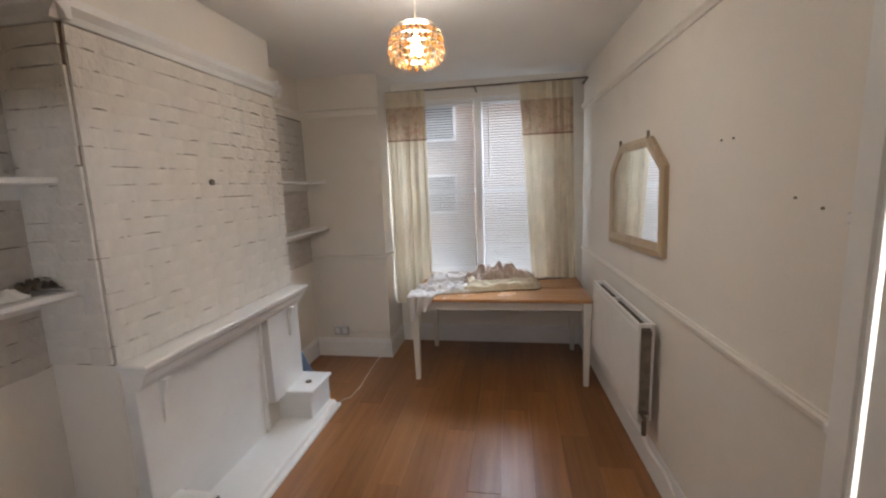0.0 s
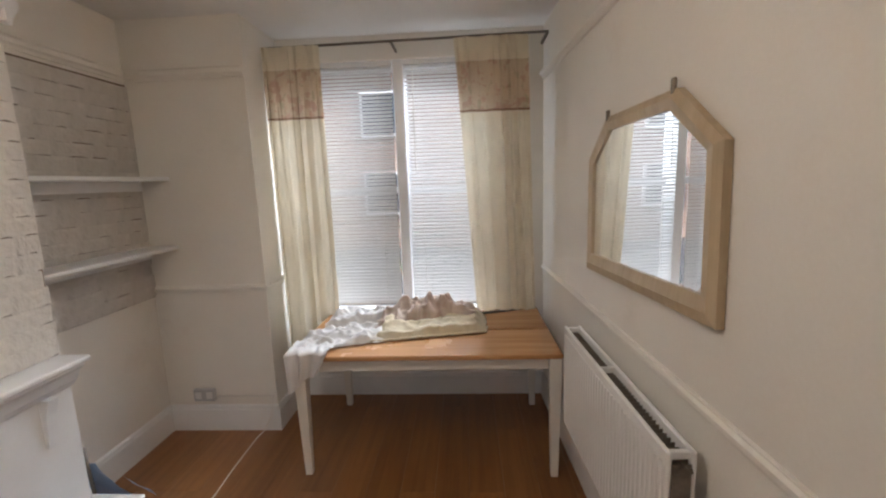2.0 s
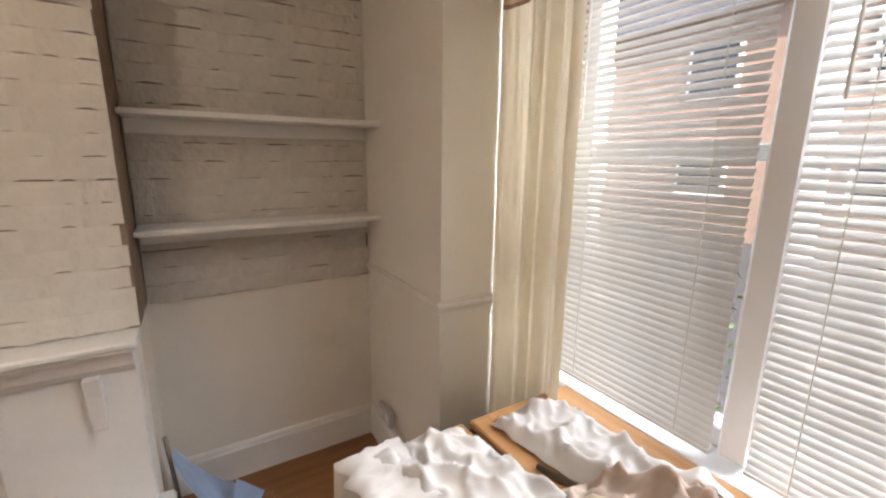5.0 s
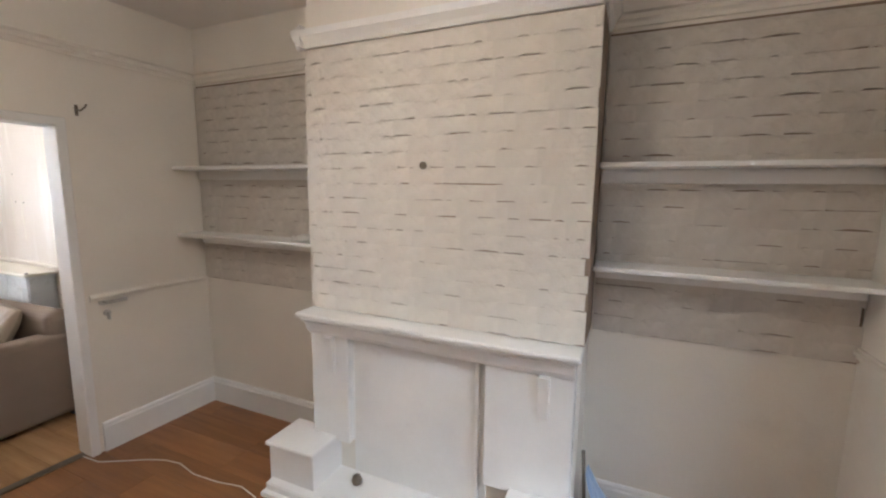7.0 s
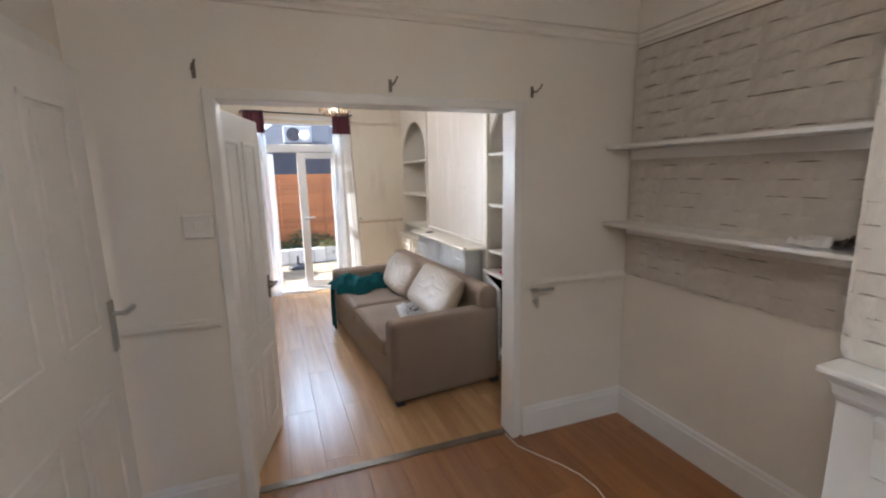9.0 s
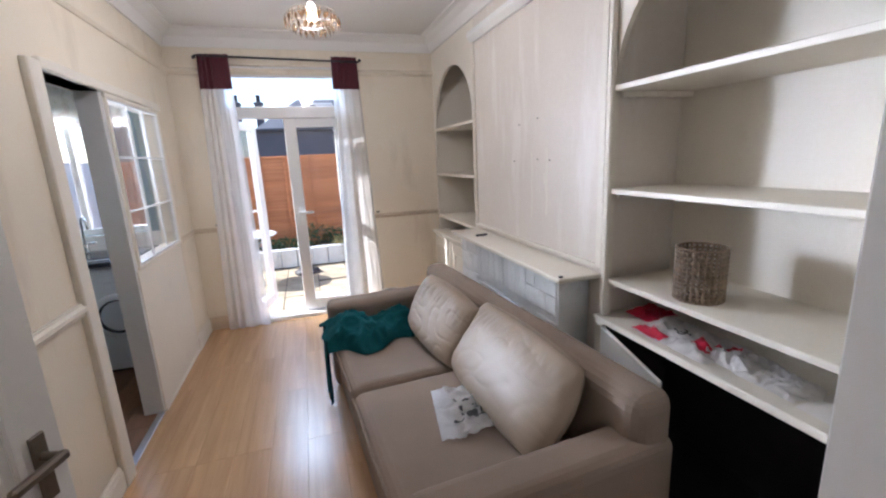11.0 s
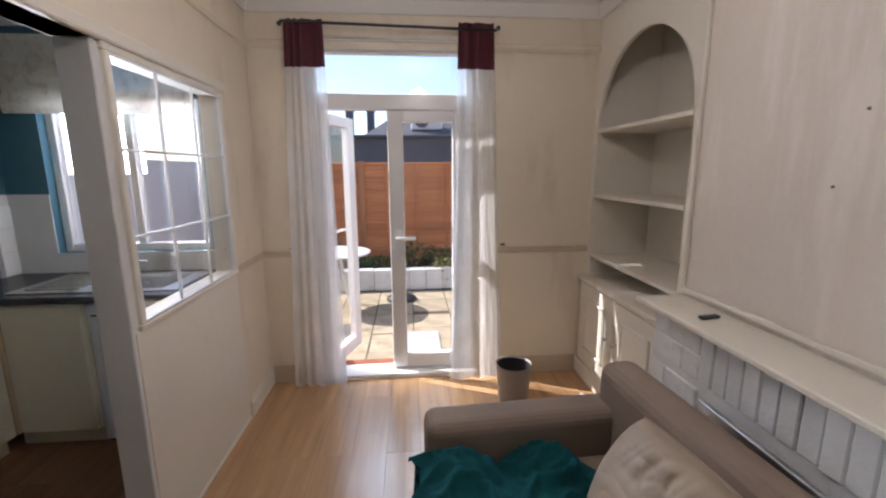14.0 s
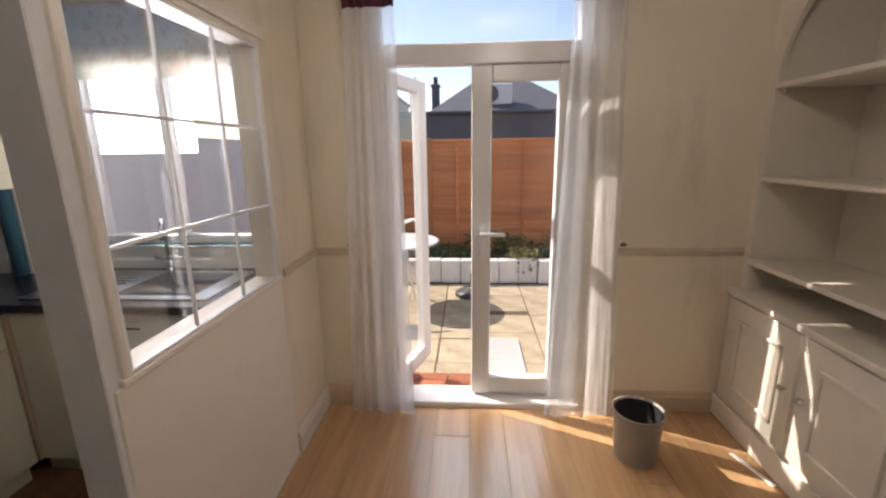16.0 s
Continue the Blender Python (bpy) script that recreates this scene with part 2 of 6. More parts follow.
M_TEAL = plain("teal_fleece", (0.007, 0.066, 0.075), 0.95, 0.25, 6, 300, 0.5, 0.003, spec=0.1)
M_LINEN = cloth("creased_cream_cloth", (0.66, 0.56, 0.39), 0.0, 0.12)
M_LINENF = cloth("creased_floral_cloth", (0.62, 0.50, 0.42), 0.0, 0.1, floral=0.3)
M_WHITECLOTH = cloth("white_lining", (0.78, 0.75, 0.72), 0.0, 0.12)
M_MIRROR = plain("silvered_glass", (0.92, 0.93, 0.93), 0.015, 0.0, 1, 1, 0, 0, 1.0)
M_GLASS = glass("window_glass")
M_AMBER = crystal("amber_drop", (0.17, 0.092, 0.028), (0.80, 0.60, 0.34))
M_CLEARDROP = crystal("smoky_drop", (0.16, 0.11, 0.07), (0.74, 0.60, 0.44))
M_BULB = emitter("lit_bulb", (1.0, 0.80, 0.50), 30)
M_BULB2 = emitter("lit_small_bulb", (1.0, 0.85, 0.62), 8)
M_WIRE = plain("white_flex", (0.74, 0.70, 0.64), 0.5)
M_BLUE = plain("blue_kitchen_paint", (0.045, 0.135, 0.195), 0.5, 0.06, 1.4, 80, 0.1, 0.001)
M_KWALL = plain("kitchen_white_wall", (0.70, 0.70, 0.69), 0.5, 0.06)
M_TILE = plain("white_glazed_tile", (0.78, 0.79, 0.80), 0.12, 0.03, 3, 30, 0.03, 0.0005, rand=0.05)
M_GROUT = plain("tile_grout", (0.62, 0.62, 0.61), 0.85)
M_KDOOR = plain("cream_laminate_door", (0.70, 0.66, 0.52), 0.35, 0.03, 2, 40, 0.03, 0.0005)
M_WORK = plain("black_granite_laminate", (0.022, 0.024, 0.034), 0.25, 0.3, 40, 400, 0.05, 0.0005)
M_APPL = plain("appliance_white", (0.74, 0.77, 0.80), 0.3, 0.02)
M_DRUM = plain("dark_door_glass", (0.03, 0.035, 0.045), 0.1, 0.3, 8)
M_RUSH = wood("woven_cane", (0.17, 0.12, 0.08), (0.36, 0.27, 0.19), 'z', 0.55, 0.0, 0.4)
M_BAG = cloth("white_carrier_film", (0.78, 0.76, 0.75), 0.12, 0.35, weave=60, rough=0.28)
M_BAGRED = cloth("red_carrier_film", (0.60, 0.02, 0.06), 0.0, 0.25, weave=60, rough=0.28)
M_INK = plain("black_print", (0.02, 0.02, 0.02), 0.5)
M_PACK = cloth("clear_printed_film", (0.66, 0.66, 0.67), 0.2, 0.25, weave=60, rough=0.2)
M_PACKINK = plain("grey_print", (0.08, 0.085, 0.10), 0.35)
M_BIN = plain("grey_plastic", (0.33, 0.32, 0.30), 0.4, 0.05)
M_SOCKET = plain("switch_plastic", (0.72, 0.71, 0.69), 0.35, 0.03)
M_SOCKETG = plain("grey_socket_plastic", (0.48, 0.48, 0.48), 0.4, 0.03)
M_BLUEBAG = plain("blue_plastic", (0.30, 0.42, 0.62), 0.35, 0.12, 8)
M_FENCE = wood("orange_stained_timber", (0.47, 0.165, 0.062), (0.68, 0.28, 0.115), 'x', 0.75, 0.0, 0.25)
M_POST = wood("fence_post_timber", (0.42, 0.16, 0.07), (0.58, 0.26, 0.12), 'z', 0.75, 0.0, 0.2)
M_PATIO = plain("sandstone_slab", (0.46, 0.38, 0.26), 0.85, 0.22, 5, 90, 0.4, 0.004, rand=0.25, dirt=(3.2, 0.52, (0.24, 0.20, 0.12), 0.65))
M_SOIL = plain("soil", (0.10, 0.075, 0.05), 0.95, 0.3, 10, 60, 0.8, 0.01)
M_EARTH = plain("garden_ground", (0.20, 0.17, 0.12), 0.95, 0.3, 3, 40, 0.6, 0.01)
M_TERRA = plain("terracotta_paver", (0.42, 0.14, 0.07), 0.8, 0.2, 9, 80, 0.4, 0.003, rand=0.3)
M_WHITEBLK = plain("white_painted_edging", (0.78, 0.79, 0.79), 0.8, 0.12, 7, 60, 0.4, 0.004, rand=0.15, dirt=(7, 0.58, (0.40, 0.38, 0.33), 0.5))
M_MAT = plain("pale_grating", (0.62, 0.62, 0.60), 0.6, 0.1)
M_LEAF = plain("leaf_green", (0.055, 0.10, 0.028), 0.6, 0.4, 9, 60, 0.1)
M_LEAFY = plain("leaf_yellow_green", (0.20, 0.19, 0.06), 0.6, 0.4, 9, 60, 0.1)
M_SLATE = plain("slate_roof", (0.075, 0.08, 0.095), 0.7, 0.2, 3, 20, 0.3, 0.01, rand=0.15)
M_RENDER = plain("grey_render", (0.11, 0.105, 0.12), 0.9, 0.12, 1.5, 20)
M_HOUSEW = plain("white_render", (0.66, 0.66, 0.66), 0.85, 0.08, 1)
M_REDBRICK = plain("red_brick_far", (0.32, 0.22, 0.17), 0.9, 0.2, 6)
M_BLACKP = plain("black_plastic", (0.03, 0.03, 0.035), 0.5)
M_GARDENW = plain("white_garden_plastic", (0.74, 0.74, 0.73), 0.4, 0.04)
M_ROAD = plain("asphalt", (0.05, 0.05, 0.052), 0.9, 0.2, 8, 90, 0.5, 0.005)

# ---- building helpers ----
PLACE = {}            # world matrix of every thing
I4 = Matrix.Identity(4)


class Geo:
    """Collects verts and faces of one mesh, in world metres; m moves what is added."""

    def __init__(self, m=None):
        self.v, self.f, self.m = [], [], m

    def add(self, vs, fs):
        n = len(self.v)
        for p in vs:
            p = Vector(p)
            self.v.append(tuple(self.m @ p) if self.m else tuple(p))
        self.f += [tuple(n + i for i in f) for f in fs]
        return self

    def box(self, x0, x1, y0, y1, z0, z1, bev=0.0, m=None):
        x0, x1 = min(x0, x1), max(x0, x1)
        y0, y1 = min(y0, y1), max(y0, y1)
        z0, z1 = min(z0, z1), max(z0, z1)
        X, Y, Z = (x0, x1), (y0, y1), (z0, z1)
        if bev <= 0:
            vs = [(X[i], Y[j], Z[k]) for i in (0, 1) for j in (0, 1) for k in (0, 1)]
            fs = [(0, 1, 3, 2), (4, 6, 7, 5), (0, 4, 5, 1), (2, 3, 7, 6), (0, 2, 6, 4), (1, 5, 7, 3)]
        else:
            b = min(bev, (x1 - x0) * 0.45, (y1 - y0) * 0.45, (z1 - z0) * 0.45)
            vs, at = [], {}
            for i in (0, 1):
                for j in (0, 1):
                    for k in (0, 1):
                        for a in range(3):
                            p = [X[i], Y[j], Z[k]]
                            for c in range(3):
                                if c != a:
                                    p[c] += b * (1, -1)[(i, j, k)[c]]
                            at[i, j, k, a] = len(vs)
                            vs.append(p)
            fs = []
            for a in range(3):
                o1, o2 = (a + 1) % 3, (a + 2) % 3
                for s in (0, 1):
                    q = []
                    for u, w in ((0, 0), (1, 0), (1, 1), (0, 1)):
                        idx = [0, 0, 0]
                        idx[a], idx[o1], idx[o2] = s, u, w
                        q.append(at[(*idx, a)])
                    fs.append(tuple(q if s else q[::-1]))
                for u in (0, 1):
                    for w in (0, 1):
                        e = []
                        for s in (0, 1):
                            idx = [0, 0, 0]
                            idx[a], idx[o1], idx[o2] = s, u, w
                            e.append((at[(*idx, o1)], at[(*idx, o2)]))
                        q = (e[0][0], e[0][1], e[1][1], e[1][0])
                        fs.append(q if u == w else q[::-1])
            for i in (0, 1):
                for j in (0, 1):
                    for k in (0, 1):
                        q = (at[i, j, k, 0], at[i, j, k, 1], at[i, j, k, 2])
                        fs.append(q if (i + j + k) % 2 else q[::-1])
        if m:
            vs = [m @ Vector(p) for p in vs]
        return self.add(vs, fs)

    def cyl(self, p0, p1, r0, r1=None, n=12, caps=True):
        r1 = r0 if r1 is None else r1
        p0, p1 = Vector(p0), Vector(p1)
        q = (p1 - p0).to_track_quat('Z', 'Y').to_matrix()
        vs = []
        for p, r in ((p0, r0), (p1, r1)):
            for k in range(n):
                a = 2 * math.pi * k / n
                vs.append(p + q @ Vector((r * math.cos(a), r * math.sin(a), 0)))
        fs = [(k, (k + 1) % n, n + (k + 1) % n, n + k) for k in range(n)]
        if caps:
            fs += [tuple(range(n))[::-1], tuple(range(n, 2 * n))]
        return self.add(vs, fs)

    def tube(self, pts, r, n=7):
        pts = [Vector(p) for p in pts]
        vs, fs = [], []
        for i, p in enumerate(pts):
            d = pts[min(i + 1, len(pts) - 1)] - pts[max(i - 1, 0)]
            q = d.to_track_quat('Z', 'Y').to_matrix()
            for k in range(n):
                a = 2 * math.pi * k / n
                vs.append(p + q @ Vector((r * math.cos(a), r * math.sin(a), 0)))
        for i in range(len(pts) - 1):
            for k in range(n):
                fs.append((i * n + k, i * n + (k + 1) % n, (i + 1) * n + (k + 1) % n, (i + 1) * n + k))
        fs += [tuple(range(n))[::-1], tuple(range(len(vs) - n, len(vs)))]
        return self.add(vs, fs)

    def lathe(self, prof, at, n=24):
        at = Vector(at)
        vs = [at + Vector((r * math.cos(2 * math.pi * k / n), r * math.sin(2 * math.pi * k / n), z)) for r, z in prof for k in range(n)]
        fs = [(i * n + k, i * n + (k + 1) % n, (i + 1) * n + (k + 1) % n, (i + 1) * n + k) for i in range(len(prof) - 1) for k in range(n)]
        return self.add(vs, fs)

    def grid(self, fn, nu, nv):
        vs = [fn(i / nu, j / nv) for i in range(nu + 1) for j in range(nv + 1)]
        w = nv + 1
        fs = [(i * w + j, (i + 1) * w + j, (i + 1) * w + j + 1, i * w + j + 1) for i in range(nu) for j in range(nv)]
        return self.add(vs, fs)

    def prism(self, outline, axis, a, b):
        """A flat outline of pairs, drawn out along an axis from a to b."""
        def put(u, w, t):
            return {'x': (t, u, w), 'y': (u, t, w), 'z': (u, w, t)}[axis]
        n = len(outline)
        vs = [put(u, w, a) for u, w in outline] + [put(u, w, b) for u, w in outline]
        fs = [(k, (k + 1) % n, n + (k + 1) % n, n + k) for k in range(n)] + [tuple(range(n))[::-1], tuple(range(n, 2 * n))]
        return self.add(vs, fs)


def mesh_of(name, geo, mat, smooth=False):
    me = bpy.data.meshes.new(name)
    me.from_pydata(geo.v, [], geo.f)
    bm = bmesh.new()
    bm.from_mesh(me)
    bmesh.ops.recalc_face_normals(bm, faces=bm.faces)
    bm.to_mesh(me)
    bm.free()
    if smooth:
        me.polygons.foreach_set("use_smooth", [True] * len(me.polygons))
    me.materials.append(mat)
    return me


def thing(name, at, label, category, group="", kind=""):
    ob = new(name)
    ob.location = at
    ob.empty_display_size = 0.1
    PLACE[ob.name] = Matrix.Translation(at)
    return tagged(ob, label, category, group, kind)


def part(name, geo, mat, parent, label="", smooth=False):
    ob = new(name, mesh_of(name, geo, mat, smooth))
    ob.parent = parent
    ob.matrix_parent_inverse = PLACE.get(parent.name, I4).inverted()
    if label:
        tagged(ob, label)
    return ob


def piece(name, me, parent, m):
    """One of many alike pieces on a shared mesh."""
    ob = new(name, me)
    ob.parent = parent
    ob.matrix_parent_inverse = PLACE.get(parent.name, I4).inverted()
    ob.matrix_basis = m
    return ob


def solid(name, geo, mat, label, category, group="", kind="", smooth=False):
    ob = new(name, mesh_of(name, geo, mat, smooth))
    return tagged(ob, label, category, group, kind)


def structure(name, geo, mat, label="", smooth=False):
    return solid(name, geo, mat, label, "structure", "", "structure", smooth)




EAST = pose(2.28, 0, 0, 0, 0, 2.4)       # the front room's right wall leans inwards a little
HALL = pose(2.20, 0, 0, 0, 0, 1.0)        # the hall door's own stretch of it
SOUTH = pose(0.80, 0.0, 0, 0, 0, -2.4)    # the wall between the rooms
H1 = 2.75                                 # front room ceiling
H2 = 2.71                                 # rear room ceiling
rng = random.Random(4)
# ---- large structure ----
structure("floor", Geo().box(-0.9, 4.0, -4.2, 4.7, -0.20, -0.016), M_SUB, "dark underlay below the laminate boards")
structure("ceiling_1", Geo().box(-0.75, 2.45, -0.06, 4.6, H1, H1 + 0.1), M_CEIL, "matt white plaster ceiling of the front room")
structure("ceiling_2", Geo().box(-0.9, 2.13, -4.3, -0.06, H2, H2 + 0.1), M_CEIL, "matt white plaster ceiling of the rear room")
structure("ceiling_3", Geo().box(2.13, 4.0, -4.3, -0.9, 2.43, 2.53), M_CEIL, "white kitchen ceiling")

# front room
wall_west = structure("wall_west", Geo().box(-0.78, -0.62, -0.1, 4.6, -0.2, H1), M_WALL, "cream painted alcove wall")
breast = structure("chimney_breast", Geo().box(-0.619, -0.298, 1.367, 2.815, 0, H1), M_WALL, "cream painted chimney breast")
structure("wall_north", Geo().box(-0.62, 0.165, 3.84, 4.6, -0.2, H1), M_WALL, "cream painted pier beside the window")
g = Geo().box(0.165, 2.35, 4.34, 4.5, -0.2, 0.74).box(0.165, 2.35, 4.34, 4.5, 2.58, H1)
g.box(0.165, 0.34, 4.34, 4.5, 0.74, 2.58).box(1.80, 2.35, 4.34, 4.5, 0.74, 2.58)
structure("wall_window", g, M_WALL, "cream painted wall round the front window")
g = Geo(EAST).box(0, 0.14, 1.03, 4.7, -0.2, H1)
g.m = HALL
g.box(0, 0.2, -0.15, 0.07, -0.2, H1).box(0, 0.2, 0.97, 1.03, -0.2, H1).box(0, 0.2, 0.07, 0.97, 2.07, H1)
structure("wall_east", g, M_WALL, "cream painted long wall with the mirror")
# wall between the rooms, in its own frame: opening from -0.60 to 0.90
g = Geo(SOUTH).box(-1.5, -0.60, -0.11, 0, -0.2, H1).box(0.90, 1.6, -0.11, 0, -0.2, H1).box(-0.60, 0.90, -0.11, 0, 2.0, H1)
structure("wall_south", g, M_WALL, "cream painted wall with the wide double doorway")


def run(name, prof, path, mat, label, m=None):
    """A moulding: prof is (out, up) pairs; path is two points on the wall and the way out of it."""
    g = Geo(m)
    for (ax, ay), (bx, by), (ox, oy) in path:
        n = len(prof)
        vs = [(ax + ox * o, ay + oy * o, u) for o, u in prof] + [(bx + ox * o, by + oy * o, u) for o, u in prof]
        fs = [(k, (k + 1) % n, n + (k + 1) % n, n + k) for k in range(n)] + [tuple(range(n)), tuple(range(n, 2 * n))[::-1]]
        g.add(vs, fs)
    return structure(name, g, mat, label)


def skirt_prof(h, t=0.018):
    return [(0, 0), (t, 0), (t, h - 0.035), (t * 0.7, h - 0.025), (t * 0.7, h - 0.012), (t * 0.35, h), (0, h)]


def dado_prof(z, h=0.045, t=0.022):
    return [(0, z - h / 2), (t * 0.5, z - h / 2), (t * 0.6, z - h * 0.25), (t, z - h * 0.1), (t, z + h * 0.2), (t * 0.5, z + h * 0.35), (t * 0.5, z + h / 2), (0, z + h / 2)]


SK = skirt_prof(0.19)
run("baseboard_1", SK, [((-0.619, 2.83), (-0.619, 3.839), (1, 0)), ((-0.60, 3.839), (0.166, 3.839), (0, -1)), ((0.166, 3.822), (0.166, 4.338), (1, 0)),
    ((0.185, 4.339), (2.10, 4.339), (0, -1)), ((-0.619, 0.07), (-0.619, 1.355), (1, 0))], M_TRIM, "white gloss skirting board, moulded top")
run("baseboard_2", SK, [((-0.001, 1.10), (-0.001, 4.30), (-1, 0))], M_TRIM, "white gloss skirting below the radiator", EAST)
run("baseboard_3", SK, [((-1.42, 0.001), (-0.66, 0.001), (0, 1)), ((0.96, 0.001), (1.40, 0.001), (0, 1))], M_TRIM, "white gloss skirting beside the doorway", SOUTH)
D1 = dado_prof(1.035)
run("dado_rail_1", D1, [((-0.60, 3.839), (0.166, 3.839), (0, -1)), ((0.166, 3.818), (0.166, 4.30), (1, 0))], M_WALL, "cream painted dado rail on the pier")
run("dado_rail_2", D1, [((-0.001, 1.09), (-0.001, 4.30), (-1, 0))], M_WALL, "cream painted dado rail on the long wall", EAST)
run("dado_rail_3", dado_prof(0.985), [((-1.42, 0.001), (-0.66, 0.001), (0, 1)), ((0.96, 0.001), (1.38, 0.001), (0, 1))], M_WALL, "cream painted dado rail beside the doorway", SOUTH)
PR = [(0, 2.385), (0.012, 2.385), (0.02, 2.40), (0.035, 2.41), (0.035, 2.43), (0.02, 2.44), (0, 2.455)]
run("picture_rail_1", PR, [((-0.619, 2.83), (-0.619, 3.839), (1, 0)), ((-0.619, 0.06), (-0.619, 1.36), (1, 0)), ((-0.60, 3.839), (0.166, 3.839), (0, -1))], M_WALL, "cream painted picture rail")
run("picture_rail_2", PR, [((-0.001, 1.04), (-0.001, 4.30), (-1, 0))], M_WALL, "cream painted picture rail on the long wall", EAST)
run("picture_rail_3", PR, [((-1.42, 0.001), (1.40, 0.001), (0, 1))], M_WALL, "cream painted picture rail above the doorway", SOUTH)
BR = [(0, 2.375), (0.02, 2.375), (0.03, 2.40), (0.055, 2.425), (0.06, 2.455), (0.02, 2.47), (0, 2.48)]
run("breast_moulding", BR, [((-0.297, 1.31), (-0.297, 2.87), (1, 0)), ((-0.61, 1.366), (-0.24, 1.366), (0, -1)), ((-0.61, 2.816), (-0.24, 2.816), (0, 1))], M_TRIM, "white moulding across the chimney breast")
structure("ceiling_rose", Geo().lathe([(0.36, 0), (0.36, -0.012), (0.33, -0.02), (0.29, -0.012), (0.20, -0.012), (0.17, -0.022), (0.10, -0.018), (0.06, -0.035), (0.0, -0.035)], (0.945, 1.985, H1 - 0.001), 40), M_CEIL, "round plaster ceiling rose", True)

# double doorway lining
door_lining = structure("door_1", Geo(SOUTH).box(-0.635, -0.585, -0.135, 0.018, 0, 2.0, 0.005).box(0.885, 0.935, -0.135, 0.018, 0, 2.0, 0.005).box(-0.635, 0.935, -0.135, 0.018, 1.985, 2.035, 0.005), M_TRIM, "white gloss lining of the double doorway")
structure("threshold_1", Geo(SOUTH).box(-0.585, 0.885, -0.10, -0.045, -0.004, 0.008, 0.003), M_DARKMETAL, "dull metal threshold strip between the floors")

# rear room
WX = -0.37
g = Geo().box(-0.95, -0.80, -4.3, -0.1, -0.2, H2)
structure("wall_west_rear", g, M_UNIT, "cream painted back of the alcoves")
g = Geo().box(2.02, 2.14, -2.03, -0.12, -0.2, H2).box(2.02, 2.14, -4.3, -2.03, 2.0, H2).box(2.02, 2.14, -4.3, -3.63, -0.2, 2.0)
structure("wall_east_rear", g, M_WALL2, "cream painted wall with the kitchen opening")
g = Geo().box(-0.95, 0.50, -4.30, -4.11, -0.25, H2).box(1.66, 2.13, -4.30, -4.11, -0.25, H2).box(0.50, 1.66, -4.30, -4.11, 2.44, H2)
structure("wall_garden", g, M_WALL2, "cream painted wall round the garden doors")


def arch_face(name, y0, y1, z0, spring, label):
    """A wall face with an arched niche opening: outline strips round the arch."""
    a, b = y0 + 0.045, y1 - 0.045
    c, r = (a + b) / 2, (b - a) / 2
    g = Geo()
    g.box(WX - 0.025, WX, y0, a, z0, H2).box(WX - 0.025, WX, b, y1, z0, H2)
    n = 28
    rz = min(r, 0.52)
    pts = [(c + r * math.cos(math.pi * k / n), spring + rz * math.sin(math.pi * k / n)) for k in range(n + 1)]
    for (u0, w0), (u1, w1) in zip(pts, pts[1:]):
        vs = [(x, u, w) for x in (WX - 0.025, WX) for u, w in ((u0, w0), (u1, w1), (u1, H2), (u0, H2))]
        g.add(vs, [(0, 1, 2, 3), (7, 6, 5, 4), (0, 4, 5, 1), (2, 6, 7, 3)])
    return structure(name, g, M_UNIT, label)


arch_face("wall_arch_1", -4.11, -2.985, 0.78, 1.83, "cream wall face with an arched shelf niche")
arch_face("wall_arch_2", -1.405, -0.08, 0.745, 1.82, "cream wall face with a wide arched shelf niche")
breast = structure("chimney_breast_rear", Geo().box(-0.80, WX - 0.001, -2.985, -1.405, 0, H2), M_BOARD, "pinkish white painted chimney breast board")
g = Geo().box(WX, WX + 0.022, -1.43, -1.385, 0.98, H2, 0.004).box(WX, WX + 0.03, -1.375, -1.345, 0.75, H2, 0.006).box(WX, WX + 0.022, -2.995, -2.965, 0.98, 2.42, 0.004).box(WX, WX + 0.02, -2.97, -1.43, 0.972, 0.995, 0.004)
for yc, z0, z1, w in ((-2.09, 1.10, 1.60, 0.020), (-1.92, 1.14, 1.62, 0.028), (-1.94, 1.36, 1.44, 0.035)):
    part("filler_smear", Geo().grid(lambda u, v: (WX - 0.004 + 0.0052 * min(1, 4 * u * (1 - u), 6 * v * (1 - v) + 0.1), yc + (u - 0.5) * 2 * w * (0.55 + 0.6 * abs(noise.noise(Vector((v * 4, yc * 5, 1))))) + 0.012 * noise.noise(Vector((v * 5, yc, 4))), z0 + (z1 - z0) * v), 6, 26), M_UNIT, breast, "", True)
structure("trim_board", g, M_UNIT, "cream painted battens framing the chimney board")
run("breast_moulding_rear", [(0, 2.40), (0.02, 2.40), (0.05, 2.44), (0.05, 2.47), (0, 2.49)], [((WX, -3.0), (WX, -1.38), (1, 0))], M_TRIM, "white moulding above the chimney board")
SKR = skirt_prof(0.125)
run("baseboard_4", SKR, [((2.019, -4.109), (1.70, -4.109), (0, 1)), ((0.46, -4.109), (-0.30, -4.109), (0, 1))], M_SKIRT2, "beige painted skirting by the garden doors")
run("baseboard_5", SKR, [((2.019, -1.96), (2.019, -0.14), (-1, 0)), ((2.019, -4.10), (2.019, -3.64), (-1, 0))], M_UNIT, "cream painted skirting of the rear room")
DR = dado_prof(0.977, 0.045, 0.014)
run("dado_rail_4", DR, [((2.019, -4.109), (1.70, -4.109), (0, 1)), ((0.46, -4.109), (-0.36, -4.109), (0, 1))], M_DADO2, "beige dado rail by the garden doors")
run("dado_rail_5", dado_prof(0.95, 0.06, 0.03), [((2.019, -1.965), (2.019, -0.14), (-1, 0))], M_UNIT, "cream painted dado rail beside the kitchen opening")
